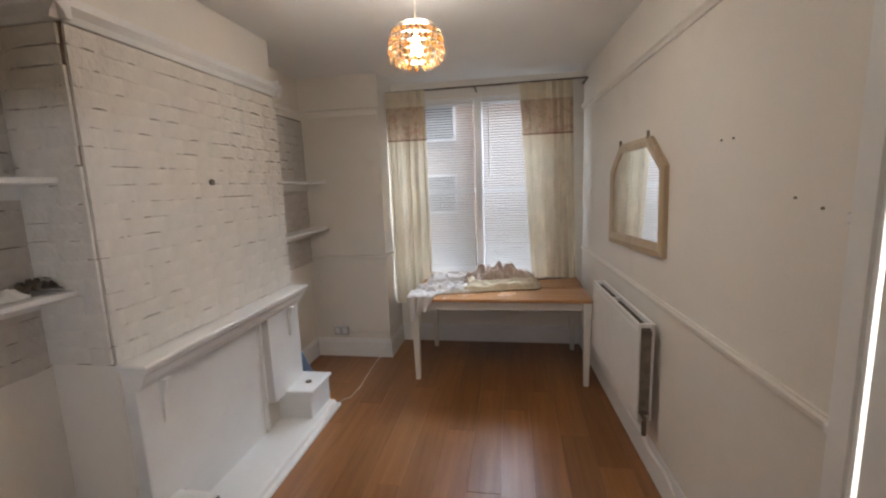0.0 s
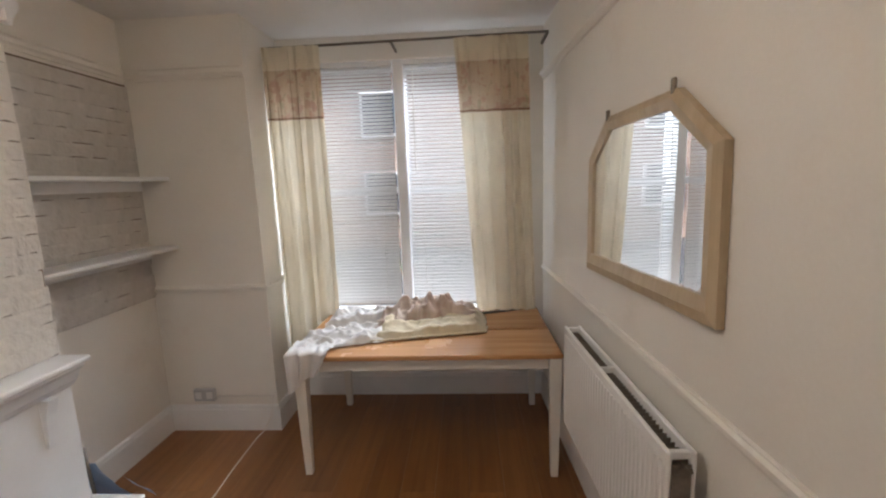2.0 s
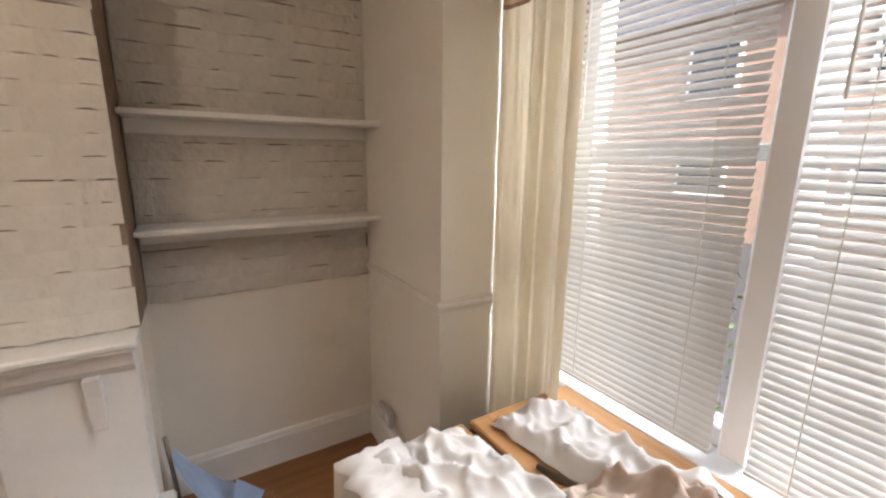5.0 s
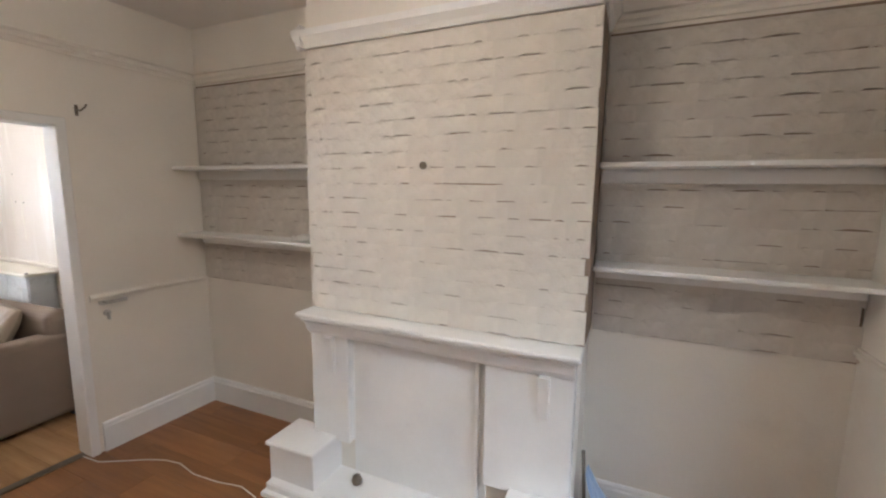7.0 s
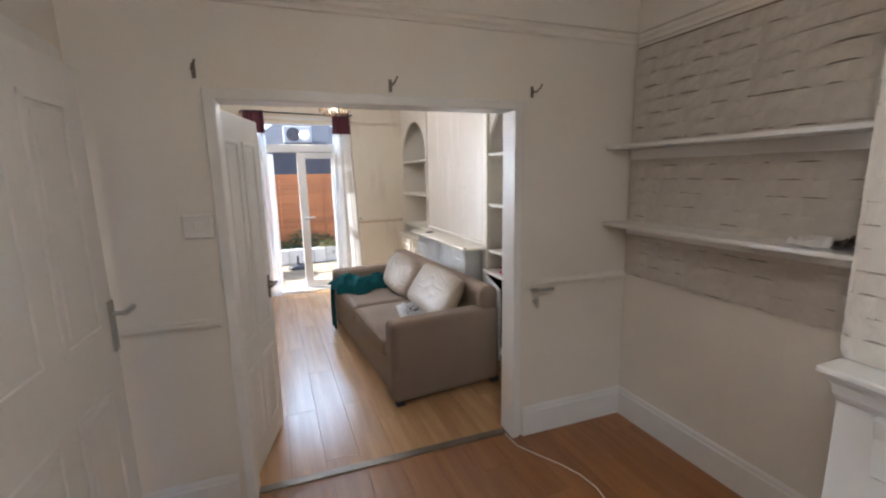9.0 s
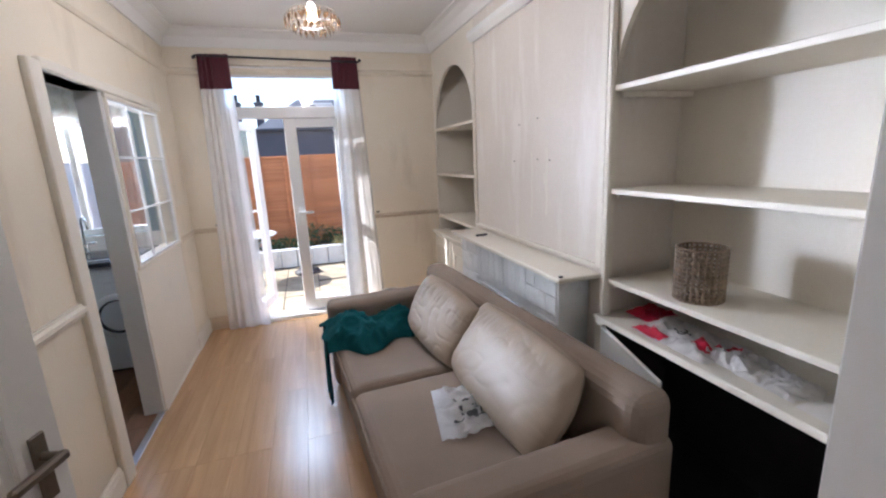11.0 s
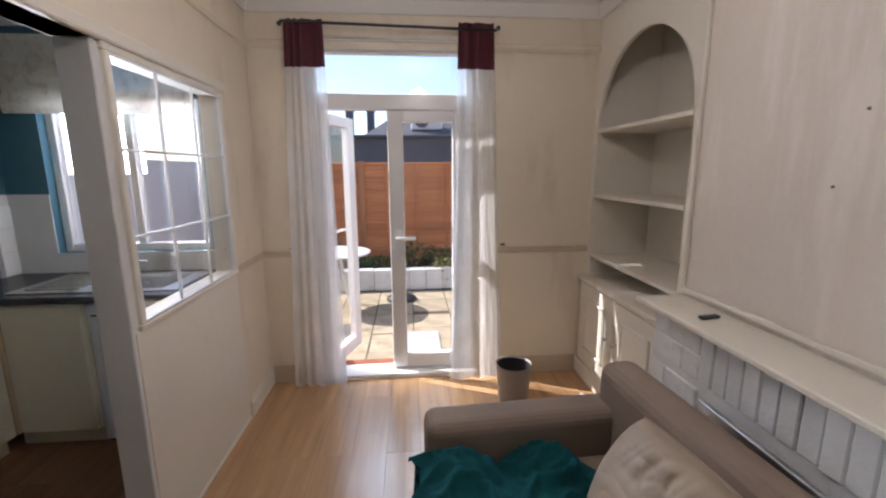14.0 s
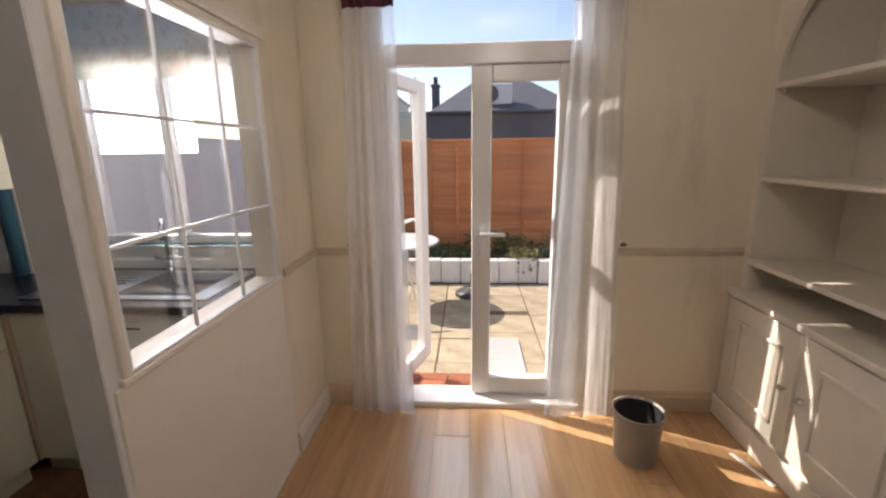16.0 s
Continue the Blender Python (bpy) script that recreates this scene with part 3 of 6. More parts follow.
run("dado_rail_6", DR, [((2.019, -4.10), (2.019, -3.66), (-1, 0))], M_DADO2, "beige dado rail on the short return")
COV = [(0, H2 - 0.135), (0.015, H2 - 0.135), (0.02, H2 - 0.12), (0.045, H2 - 0.06), (0.10, H2 - 0.025), (0.135, H2 - 0.015), (0.135, H2 - 0.001), (0, H2 - 0.001)]
run("cornice_1", COV, [((2.019, -4.109), (-0.37, -4.109), (0, 1)), ((2.019, -4.1), (2.019, -0.12), (-1, 0)), ((WX, -4.1), (WX, -0.12), (1, 0))], M_CEIL, "white plaster cove cornice")
run("cornice_2", [(0, 2.355), (0.012, 2.355), (0.028, 2.375), (0.03, 2.395), (0.012, 2.405), (0, 2.41)], [((2.019, -4.109), (-0.37, -4.109), (0, 1)), ((2.019, -4.1), (2.019, -0.12), (-1, 0))], M_WALL2, "thin cream picture rail")

# kitchen opening: jamb, header and glazed partition
g = Geo().box(1.99, 2.15, -2.055, -1.955, 0, 2.03, 0.006).box(1.992, 2.15, -3.66, -2.055, 2.0, 2.05, 0.006)
structure("trim_kitchen_opening", g, M_UNIT, "cream painted lining of the kitchen opening")
part_wall = structure("wall_partition", Geo().box(2.022, 2.14, -2.72, -2.655, 0, 2.0, 0.004).box(2.035, 2.125, -3.63, -2.72, 0, 0.955), M_KWALL, "grey-white end post of the half partition")
structure("wall_panel", Geo().box(2.016, 2.034, -3.628, -2.672, 0.012, 0.955, 0.003).box(2.008, 2.02, -3.628, -2.672, 0, 0.014), M_UNIT, "cream board facing below the internal window")
win3 = thing("window_3", (2.03, -3.15, 0.95), "white framed internal window with glazing bars to the kitchen", "window", kind="structure")
part("frame", Geo().box(2.004, 2.13, -3.63, -2.69, 0.955, 0.978, 0.004).box(2.006, 2.13, -3.63, -2.69, 1.972, 1.999, 0.004).box(2.006, 2.125, -3.63, -3.606, 0.978, 1.972, 0.004).box(2.006, 2.125, -2.722, -2.698, 0.978, 1.972, 0.004), M_UNIT, win3)
part("bead", Geo().box(2.010, 2.03, -3.606, -2.722, 0.978, 0.990, 0.003).box(2.010, 2.03, -3.606, -2.722, 1.960, 1.972, 0.003).box(2.010, 2.03, -3.606, -3.594, 0.99, 1.96, 0.003).box(2.010, 2.03, -2.734, -2.722, 0.99, 1.96, 0.003), M_UPVC, win3)
for k in (1, 2):
    part("glazing_bar", Geo().box(2.014, 2.026, -3.594, -2.734, 0.985 + 0.327 * k - 0.006, 0.985 + 0.327 * k + 0.006, 0.003), M_UPVC, win3)
    part("glazing_bar", Geo().box(2.014, 2.026, -3.60 + 0.293 * k - 0.006, -3.60 + 0.293 * k + 0.006, 0.99, 1.96, 0.003), M_UPVC, win3)
pane3 = part("pane", Geo().box(2.028, 2.033, -3.600, -2.728, 0.984, 1.966), M_GLASS, win3)
pane3.visible_shadow = False
structure("threshold_2", Geo().box(2.02, 2.06, -2.655, -2.055, -0.004, 0.007, 0.002), M_METAL, "bright metal threshold strip to the kitchen")

# kitchen shell
g = Geo().box(3.80, 3.95, -4.3, -0.9, -0.2, 2.43)
structure("wall_kitchen_east", g, M_BLUE, "deep blue painted kitchen wall")
g = Geo().box(2.14, 2.32, -4.2, -4.02, -0.2, 2.43).box(3.30, 3.80, -4.2, -4.02, -0.2, 2.43).box(2.32, 3.30, -4.2, -4.02, -0.2, 1.03).box(2.32, 3.30, -4.2, -4.02, 2.03, 2.43)
g.box(3.56, 3.80, -4.02, -3.90, 0, 2.43)
structure("wall_kitchen_south", g, M_BLUE, "deep blue painted kitchen wall with window")
structure("wall_kitchen_north", Geo().box(2.14, 3.95, -1.0, -0.9, -0.2, 2.43), M_BLUE, "deep blue kitchen end wall")

# ---- windows and glazed doors ----
win1 = thing("window_1", (1.07, 4.40, 0.74), "white sash window of two lights with slatted blinds", "window", kind="structure")
part("frame", Geo().box(0.34, 0.41, 4.36, 4.45, 0.74, 2.58, 0.006).box(1.73, 1.80, 4.36, 4.45, 0.74, 2.58, 0.006).box(0.41, 1.73, 4.36, 4.45, 2.51, 2.58, 0.006).box(0.41, 1.73, 4.36, 4.45, 0.74, 0.81, 0.006), M_UPVC, win1)
part("mullion", Geo().box(1.025, 1.105, 4.27, 4.45, 0.78, 2.56, 0.008), M_UPVC, win1)
for a, b in ((0.41, 1.025), (1.105, 1.73)):
    part("sash_rail", Geo().box(a, b, 4.38, 4.43, 1.62, 1.67, 0.006), M_UPVC, win1)
    p = part("pane", Geo().box(a, b, 4.40, 4.405, 0.81, 2.51), M_GLASS, win1)
    p.visible_shadow = False
part("window_sill", Geo().box(0.28, 1.86, 4.22, 4.36, 0.71, 0.745, 0.008), M_TRIM, win1)

win2 = thing("window_2", (2.81, -4.1, 1.03), "white framed kitchen window over the sink", "window", kind="structure")
part("frame", Geo().box(2.32, 2.37, -4.15, -4.08, 1.03, 2.03, 0.005).box(3.25, 3.30, -4.15, -4.08, 1.03, 2.03, 0.005).box(2.37, 3.25, -4.15, -4.08, 1.03, 1.08, 0.005).box(2.37, 3.25, -4.15, -4.08, 1.98, 2.03, 0.005).box(2.78, 2.83, -4.15, -4.08, 1.08, 1.98, 0.005), M_UPVC, win2)
p = part("pane", Geo().box(2.37, 3.25, -4.12, -4.115, 1.08, 1.98), M_GLASS, win2)
p.visible_shadow = False

door2 = thing("door_2", (1.08, -4.18, 0), "white plastic garden doors, one leaf open, fanlight above", "door", kind="structure")
Y0, Y1 = -4.24, -4.16
g = Geo().box(0.50, 0.56, Y0, Y1, 0.02, 2.44, 0.006).box(1.60, 1.66, Y0, Y1, 0.02, 2.44, 0.006).box(0.56, 1.60, Y0, Y1, 2.35, 2.44, 0.006).box(0.56, 1.60, Y0, Y1, 1.98, 2.085, 0.006)
part("frame", g, M_UPVC, door2)
part("threshold", Geo().box(0.47, 1.70, -4.27, -4.075, -0.01, 0.035, 0.006), M_UPVC, door2)
p = part("fanlight_pane", Geo().box(0.56, 1.60, -4.202, -4.197, 2.085, 2.35), M_GLASS, door2)
p.visible_shadow = False


def leaf(name, m, w):
    """A glazed leaf in its own frame: hinge at 0, free edge at w, thickness along y."""
    g = Geo(m).box(0, 0.09, -0.03, 0.03, 0.045, 1.975, 0.006).box(w - 0.11, w, -0.03, 0.03, 0.045, 1.975, 0.006)
    g.box(0.09, w - 0.11, -0.03, 0.03, 0.045, 0.155, 0.006).box(0.09, w - 0.11, -0.03, 0.03, 1.895, 1.975, 0.006)
    ob = part(name, g, M_UPVC, door2)
    p = part("pane", Geo(m).box(0.088, w - 0.108, -0.004, 0.002, 0.153, 1.897), M_GLASS, ob)
    p.visible_shadow = False
    g = Geo(m).box(w - 0.075, w - 0.045, 0.03, 0.042, 0.93, 1.13, 0.004)
    g.cyl((w - 0.06, 0.04, 1.07), (w - 0.06, 0.085, 1.07), 0.011).box(w - 0.19, w - 0.045, 0.07, 0.09, 1.058, 1.082, 0.006)
    part("handle", g, M_UPVC, ob, "white lever handle")
    return ob


leaf("closed_leaf", pose(0.565, -4.2, 0), 0.555)
leaf("open_leaf", pose(1.60, -4.22, 0, 0, 0, 180 + 72), 0.50)

# panelled door into the hall, on the long wall
AJAR = HALL @ Matrix.Translation((0, 0.95, 0)) @ Matrix.Rotation(radians(-5.2), 4, 'Z') @ Matrix.Translation((0, -0.95, 0))   # the leaf, swung a little into the room
door3 = thing("door_3", (2.2, 0.5, 0), "white painted panelled hall door, a hand ajar", "door", kind="structure")
part("slab", Geo(AJAR).box(0.004, 0.045, 0.09, 0.95, 0.008, 2.06, 0.004), M_TRIM, door3)
for y0, y1, z0, z1 in ((0.20, 0.47, 0.22, 0.86), (0.57, 0.84, 0.22, 0.86), (0.20, 0.47, 1.08, 1.92), (0.57, 0.84, 1.08, 1.92)):
    g = Geo(AJAR)
    for a, b, c, d in ((y0, y0 + 0.025, z0, z1), (y1 - 0.025, y1, z0, z1), (y0, y1, z0, z0 + 0.025), (y0, y1, z1 - 0.025, z1)):
        g.box(-0.004, 0.006, a, b, c, d, 0.003)
    g.box(-0.001, 0.006, y0 + 0.05, y1 - 0.05, z0 + 0.05, z1 - 0.05, 0.004)
    part("panel", g, M_TRIM, door3)
part("architrave", Geo(HALL).box(-0.018, 0.004, 0.955, 1.03, 0, 2.14, 0.006).box(-0.018, 0.004, 0.02, 0.085, 0, 2.14, 0.006).box(-0.018, 0.004, 0.085, 0.955, 2.066, 2.14, 0.006), M_TRIM, door3)
g = Geo(AJAR).box(-0.006, 0.004, 0.098, 0.138, 0.97, 1.18, 0.003).cyl((-0.005, 0.118, 1.125), (-0.05, 0.118, 1.125), 0.009).box(-0.058, -0.04, 0.03, 0.128, 1.115, 1.137, 0.005)
part("handle", g, M_METAL, door3, "satin metal lever handle on a long plate")


def panel_leaf(parent, m, w):
    """A four-panel leaf: hinge at 0, along x, face at y = 0.02."""
    ob = part("leaf", Geo(m).box(0, w, -0.02, 0.02, 0.008, 1.975, 0.004), M_TRIM, parent)
    for s in (-1, 1):
        for x0, x1, z0, z1 in ((0.09, w / 2 - 0.03, 0.16, 0.62), (w / 2 + 0.03, w - 0.09, 0.16, 0.62), (0.09, w / 2 - 0.03, 0.76, 1.84), (w / 2 + 0.03, w - 0.09, 0.76, 1.84)):
            g = Geo(m)
            for a, b, c, d in ((x0, x0 + 0.022, z0, z1), (x1 - 0.022, x1, z0, z1), (x0, x1, z0, z0 + 0.022), (x0, x1, z1 - 0.022, z1)):
                g.box(a, b, s * 0.012, s * 0.028, c, d, 0.004)
            g.box(x0 + 0.04, x1 - 0.04, s * 0.012, s * 0.024, z0 + 0.04, z1 - 0.04, 0.004)
            part("panel", g, M_TRIM, ob)
    return ob


dd = thing("door_4", (1.70, -0.1, 0), "white panelled double-door leaf, standing open", "door", kind="structure")
lm = pose(1.735, -0.13, 0, 0, 0, 180 + 74)
panel_leaf(dd, lm, 0.64)
for s in (-1, 1):
    g = Geo(lm).box(0.565, 0.60, s * 0.02, s * 0.028, 0.90, 1.05, 0.003).cyl((0.582, s * 0.028, 1.0), (0.582, s * 0.07, 1.0), 0.009)
    g.box(0.47, 0.592, s * 0.06, s * 0.078, 0.99, 1.01, 0.005)
    part("handle", g, M_DARKMETAL, dd, "dull bronze lever handle")
# ---- front room things ----
# fire surround
fs = thing("fire_surround", (-0.2, 2.09, 0), "white painted timber fire surround with a boarded-up opening", "fireplace")
part("mantel_shelf", Geo().box(-0.30, -0.143, 1.355, 2.825, 0.975, 1.0, 0.006).box(-0.30, -0.16, 1.37, 2.81, 0.955, 0.975, 0.006), M_TRIM, fs)
part("frieze", Geo().prism([(-0.30, 0.87), (-0.225, 0.87), (-0.215, 0.885), (-0.20, 0.90), (-0.185, 0.94), (-0.17, 0.955), (-0.30, 0.955)], 'y', 1.385, 2.80), M_TRIM, fs)
for y0, y1 in ((1.385, 1.63), (2.40, 2.80)):
    part("pilaster", Geo().box(-0.30, -0.235, y0, y1, 0.26, 0.87, 0.004), M_TRIM, fs)
part("back_board", Geo().box(-0.30, -0.288, 1.63, 2.40, 0.07, 0.87), M_TRIM, fs, "white boarding over the old grate")
part("batten", Geo().box(-0.29, -0.262, 2.345, 2.362, 0.09, 0.87, 0.003), M_TRIM, fs)
for y0 in (1.50, 2.65):
    part("corbel", Geo().prism([(-0.236, 0.655), (-0.222, 0.665), (-0.21, 0.80), (-0.19, 0.87), (-0.236, 0.87)], 'y', y0, y0 + 0.045), M_TRIM, fs)
for y0, y1 in ((1.215, 1.54), (2.53, 2.86)):
    blk = part("plinth_block", Geo().box(-0.30, -0.05, y0 + 0.012, y1 - 0.012, 0.0, 0.262, 0.004), M_TRIM, fs)
    part("cap", Geo().box(-0.30, -0.03, y0, y1, 0.262, 0.285, 0.006), M_TRIM, blk)
part("hearth", Geo().box(-0.30, 0.0, 1.24, 2.84, 0, 0.07, 0.008).box(-0.298, 0.03, 1.23, 2.87, 0, 0.03, 0.006), M_TRIM, fs)

# wall shelves in the two alcoves
for y0, y1, tag in ((2.83, 3.835, "beside the window"), (0.07, 1.355, "beside the doorway")):
    for z in ((1.785, 1.335) if y0 > 1 else (1.797, 1.335)):
        sh = thing("alcove_shelf", (-0.5, (y0 + y1) / 2, z), "white painted wooden shelf fixed in the alcove " + tag, "shelf", "alcove shelves")
        yy0, yy1 = y0, y1
        part("board", Geo().box(-0.617, -0.40, yy0, yy1, z - 0.022, z, 0.003), M_TRIM, sh)
        part("batten", Geo().box(-0.617, -0.592, yy0, yy1, z - 0.085, z - 0.022, 0.003), M_TRIM, sh)

# dining table with tapered legs and an extension seam
tb = thing("dining_table", (1.26, 3.8, 0), "cream dining table with a lacquered pine top", "table")
part("tabletop", Geo().box(0.49, 2.03, 3.335, 3.735, 0.722, 0.75, 0.006), M_TABLE, tb, "lacquered pine extending top")
part("extension_leaf", Geo().box(0.49, 2.03, 3.762, 4.22, 0.722, 0.75, 0.006), M_TABLE, tb)
# dark strip added below the seam so that its gap reads as shaded
part("runner", Geo().box(0.50, 2.02, 3.70, 3.80, 0.705, 0.722), M_DARKMETAL, tb)
part("apron", Geo().box(0.56, 1.99, 3.385, 3.405, 0.645, 0.722, 0.003), M_LEG, tb)
part("apron", Geo().box(0.56, 1.99, 4.15, 4.17, 0.645, 0.722, 0.003), M_LEG, tb)
part("apron", Geo().box(0.54, 0.56, 3.405, 4.15, 0.645, 0.722, 0.003), M_LEG, tb)
part("apron", Geo().box(1.97, 1.99, 3.405, 4.15, 0.645, 0.722, 0.003), M_LEG, tb)
for x, y in ((0.55, 3.385), (1.99, 3.375), (0.58, 4.17), (1.985, 4.165)):
    g = Geo()
    a, b = 0.033, 0.019
    g.add([(x + s * w, y + t * w, z) for z, w in ((0, b), (0.62, a), (0.722, a)) for s, t in ((-1, -1), (1, -1), (1, 1), (-1, 1))],
          [(0, 1, 5, 4), (1, 2, 6, 5), (2, 3, 7, 6), (3, 0, 4, 7), (4, 5, 9, 8), (5, 6, 10, 9), (6, 7, 11, 10), (7, 4, 8, 11), (3, 2, 1, 0), (8, 9, 10, 11)])
    part("leg", g, M_LEG, tb)


def crumple(x, y, s=1.0, seed=0.0):
    """Height of folds in crumpled cloth."""
    p = Vector((x * 5.5 * s + seed, y * 7.5 * s, seed))
    lump = 0.5 + 0.5 * noise.noise(p * 0.7)
    ridge = (1 - min(1, 2.2 * abs(noise.noise(p * 0.9 + Vector((3, 1, 0)))))) ** 2
    fine = (1 - min(1, 2.5 * abs(noise.noise(p * 2.2)))) ** 2
    return 0.45 * lump + 0.45 * ridge + 0.14 * fine


def ridged(x, y, seed):
    """Sharp creases between soft hollows, 0 to 1."""
    return (1 - min(1, 2.4 * abs(noise.noise(Vector((x, y, seed)))))) ** 1.6


def cloth_sheet(x0, x1, front, back, top, seed, folds, lean=0.0):
    """A loose sheet on the table: front and back edges over u, a height over (x, y), creases that run with lean."""
    def fn(u, v):
        x = x0 + (x1 - x0) * u + 0.018 * noise.noise(Vector((u * 5, v * 6, seed + 4)))
        y = front(u) + (back(u) - front(u)) * v + 0.012 * noise.noise(Vector((u * 11, v * 4, seed)))
        edge = min(1.0, 0.12 + 7 * min(v, 1 - v), 0.12 + 9 * min(u, 1 - u))
        a, b = x * 7 + lean * y * 9, y * 9 - lean * x * 6
        z = top(x, y) + folds * (0.6 * ridged(a, b, seed) + 0.3 * ridged(a * 2.1, b * 2.1, seed + 2) + 0.4 * (0.5 + 0.5 * noise.noise(Vector((a * 0.7, b * 0.7, seed)))))
        return x, y, 0.754 + max(0.0, edge * z)
    return fn


def mound(cx, cy, rx, ry, h):
    """A tent of bunched cloth with folds that fan out from its tip."""
    def top(x, y):
        dx, dy = (x - cx) / rx, (y - cy) / ry
        r = math.hypot(dx, dy)
        th = math.atan2(dy, dx)
        fan = math.sin(6 * th + 2.2 * math.sin(2 * th + 0.7) + 3 * noise.noise(Vector((x * 6, y * 6, 2.0))))
        return h * max(0.0, 1 - r) ** 0.85 * (1 + 0.36 * fan * min(1, 2.5 * r)) + 0.012
    return top


pel = thing("crumpled_curtain", (1.1, 3.75, 0.75), "cream floral curtain and its white lining thrown in a crumpled heap", "curtain")
part("rear_lining", Geo().grid(cloth_sheet(0.55, 1.20, lambda u: 3.80 + 0.10 * u, lambda u: 4.03 + 0.12 * u, lambda x, y: 0.03, 12.3, 0.065, 0.4), 70, 34), M_WHITECLOTH, pel, "white curtain lining", True)
part("lining", Geo().grid(cloth_sheet(0.50, 1.02, lambda u: 3.37 + 0.17 * u, lambda u: 3.70 + 0.10 * u, lambda x, y: 0.012, 8.4, 0.06, -0.7), 64, 40), M_WHITECLOTH, pel, "white curtain lining", True)
part("flap", Geo().grid(cloth_sheet(0.92, 1.64, lambda u: 3.525 + 0.155 * u, lambda u: 3.80 + 0.16 * u, lambda x, y: 0.030 + 0.05 * max(0.0, (y - 3.62) * 4), 3.1, 0.032, 0.2), 70, 30), M_LINEN, pel, "pale yellow hem of the curtain", True)
part("bunched_top", Geo().grid(cloth_sheet(0.88, 1.62, lambda u: 3.64 + 0.16 * u, lambda u: 4.00 + 0.13 * u, mound(1.27, 3.87, 0.34, 0.20, 0.14), 5.6, 0.085, 0.5), 100, 60), M_LINENF, pel, "bunched floral band of the curtain", True)


def hang(u, v):
    """The corner that slips over the table's front edge."""
    s = u * 0.42
    x = 0.49 + 0.27 * v * (1 - 0.40 * u) + 0.02 * u
    if s < 0.16:
        return x, 3.495 - s, 0.775 + 0.03 * crumple(s * 2, v, 1.5, 1.7)
    d = s - 0.16
    return x + 0.012 * math.sin(v * 9), 3.322 - 0.018 * math.sin(v * 15 + 1) * (0.4 + u) - 0.016, 0.778 - d * (0.85 - 0.45 * v)


part("hanging_corner", Geo().grid(hang, 34, 24), M_WHITECLOTH, pel, "white lining slipping over the edge", True)
part("front_hem", Geo().tube([(0.93 + 0.70 * k / 24, 3.527 + 0.15 * k / 24 + 0.005 * math.sin(k * 2.1), 0.763 + 0.002 * math.sin(k * 3.3)) for k in range(25)], 0.0085), M_LINEN, pel, "", True)
solid("curtain_pole", Geo().cyl((0.78, 3.80, 0.760), (1.90, 4.145, 0.760), 0.009), M_DARKMETAL, "dull metal pole lying on the table under the curtain", "pole", smooth=True)

# curtains, pole and blinds
pole = thing("curtain_rail", (1.05, 4.13, 2.64), "thin dark metal curtain rail above the window", "curtain rail")
part("rod", Geo().cyl((0.168, 4.125, 2.628), (2.09, 4.125, 2.642), 0.009), M_DARKMETAL, pole, "", True)
for x in (0.18, 1.05, 2.085):
    part("bracket", Geo().box(x - 0.008, x + 0.008, 4.12, 4.34, 2.612 + x * 0.007, 2.632 + x * 0.007, 0.003), M_DARKMETAL, pole)


def curtain(name, x0, x1, y, bands, waves, amp, label, spread=0.0, group="", lean=0.0, crisp=1.0):
    """A hanging curtain of bands (name, z top, z bottom, material), gathered in folds."""
    th = thing(name, ((x0 + x1) / 2, y, bands[-1][2]), label, "curtain", group)
    zt, zb = bands[0][1], bands[-1][2]
    for nm, a, b, mat in bands:
        def fn(u, v, a=a, b=b):
            z = a + (b - a) * v
            d = (zt - z) / (zt - zb)
            c = (x0 + x1) / 2 + lean * d
            w = (x1 - x0) * (1 + spread * d)
            ph = 2 * math.pi * waves * u + 1.9 * math.sin(5 * u + 1 + x0) + 0.9 * math.sin(11 * u + 3 * x0) + 0.5 * math.sin(2.2 * d + 9 * u)
            x = c + w * (u - 0.5) + 0.006 * crisp * math.sin(ph * 2)
            return x, y + amp * (0.75 + 0.5 * d) * (math.sin(ph) + 0.35 * crisp * math.sin(ph * 2.3 + 2 * d)) + 0.004 * noise.noise(Vector((u * 20, z * 4, x0))), z
        part(nm, Geo().grid(fn, int(waves * 18), max(3, int((a - b) * 14))), mat, th, "", True)
    return th


CB = [("heading", 2.625, 2.475, M_CURTAIN), ("floral_band", 2.475, 2.165, M_FLORAL), ("braid", 2.165, 2.15, M_TRIMBRAID), ("drop", 2.15, 0.50, M_CURTAIN)]
curtain("window_curtain", 0.175, 0.56, 4.09, CB, 4.3, 0.014, "long cream curtain with a floral band, gathered", 0.0, "window curtains", 0.012)
curtain("window_curtain", 1.465, 1.95, 4.09, CB[:3] + [("drop", 2.15, 0.77, M_CURTAIN)], 4.2, 0.014, "long cream curtain with a floral band, hanging behind the table", -0.12, "window curtains", 0.085)

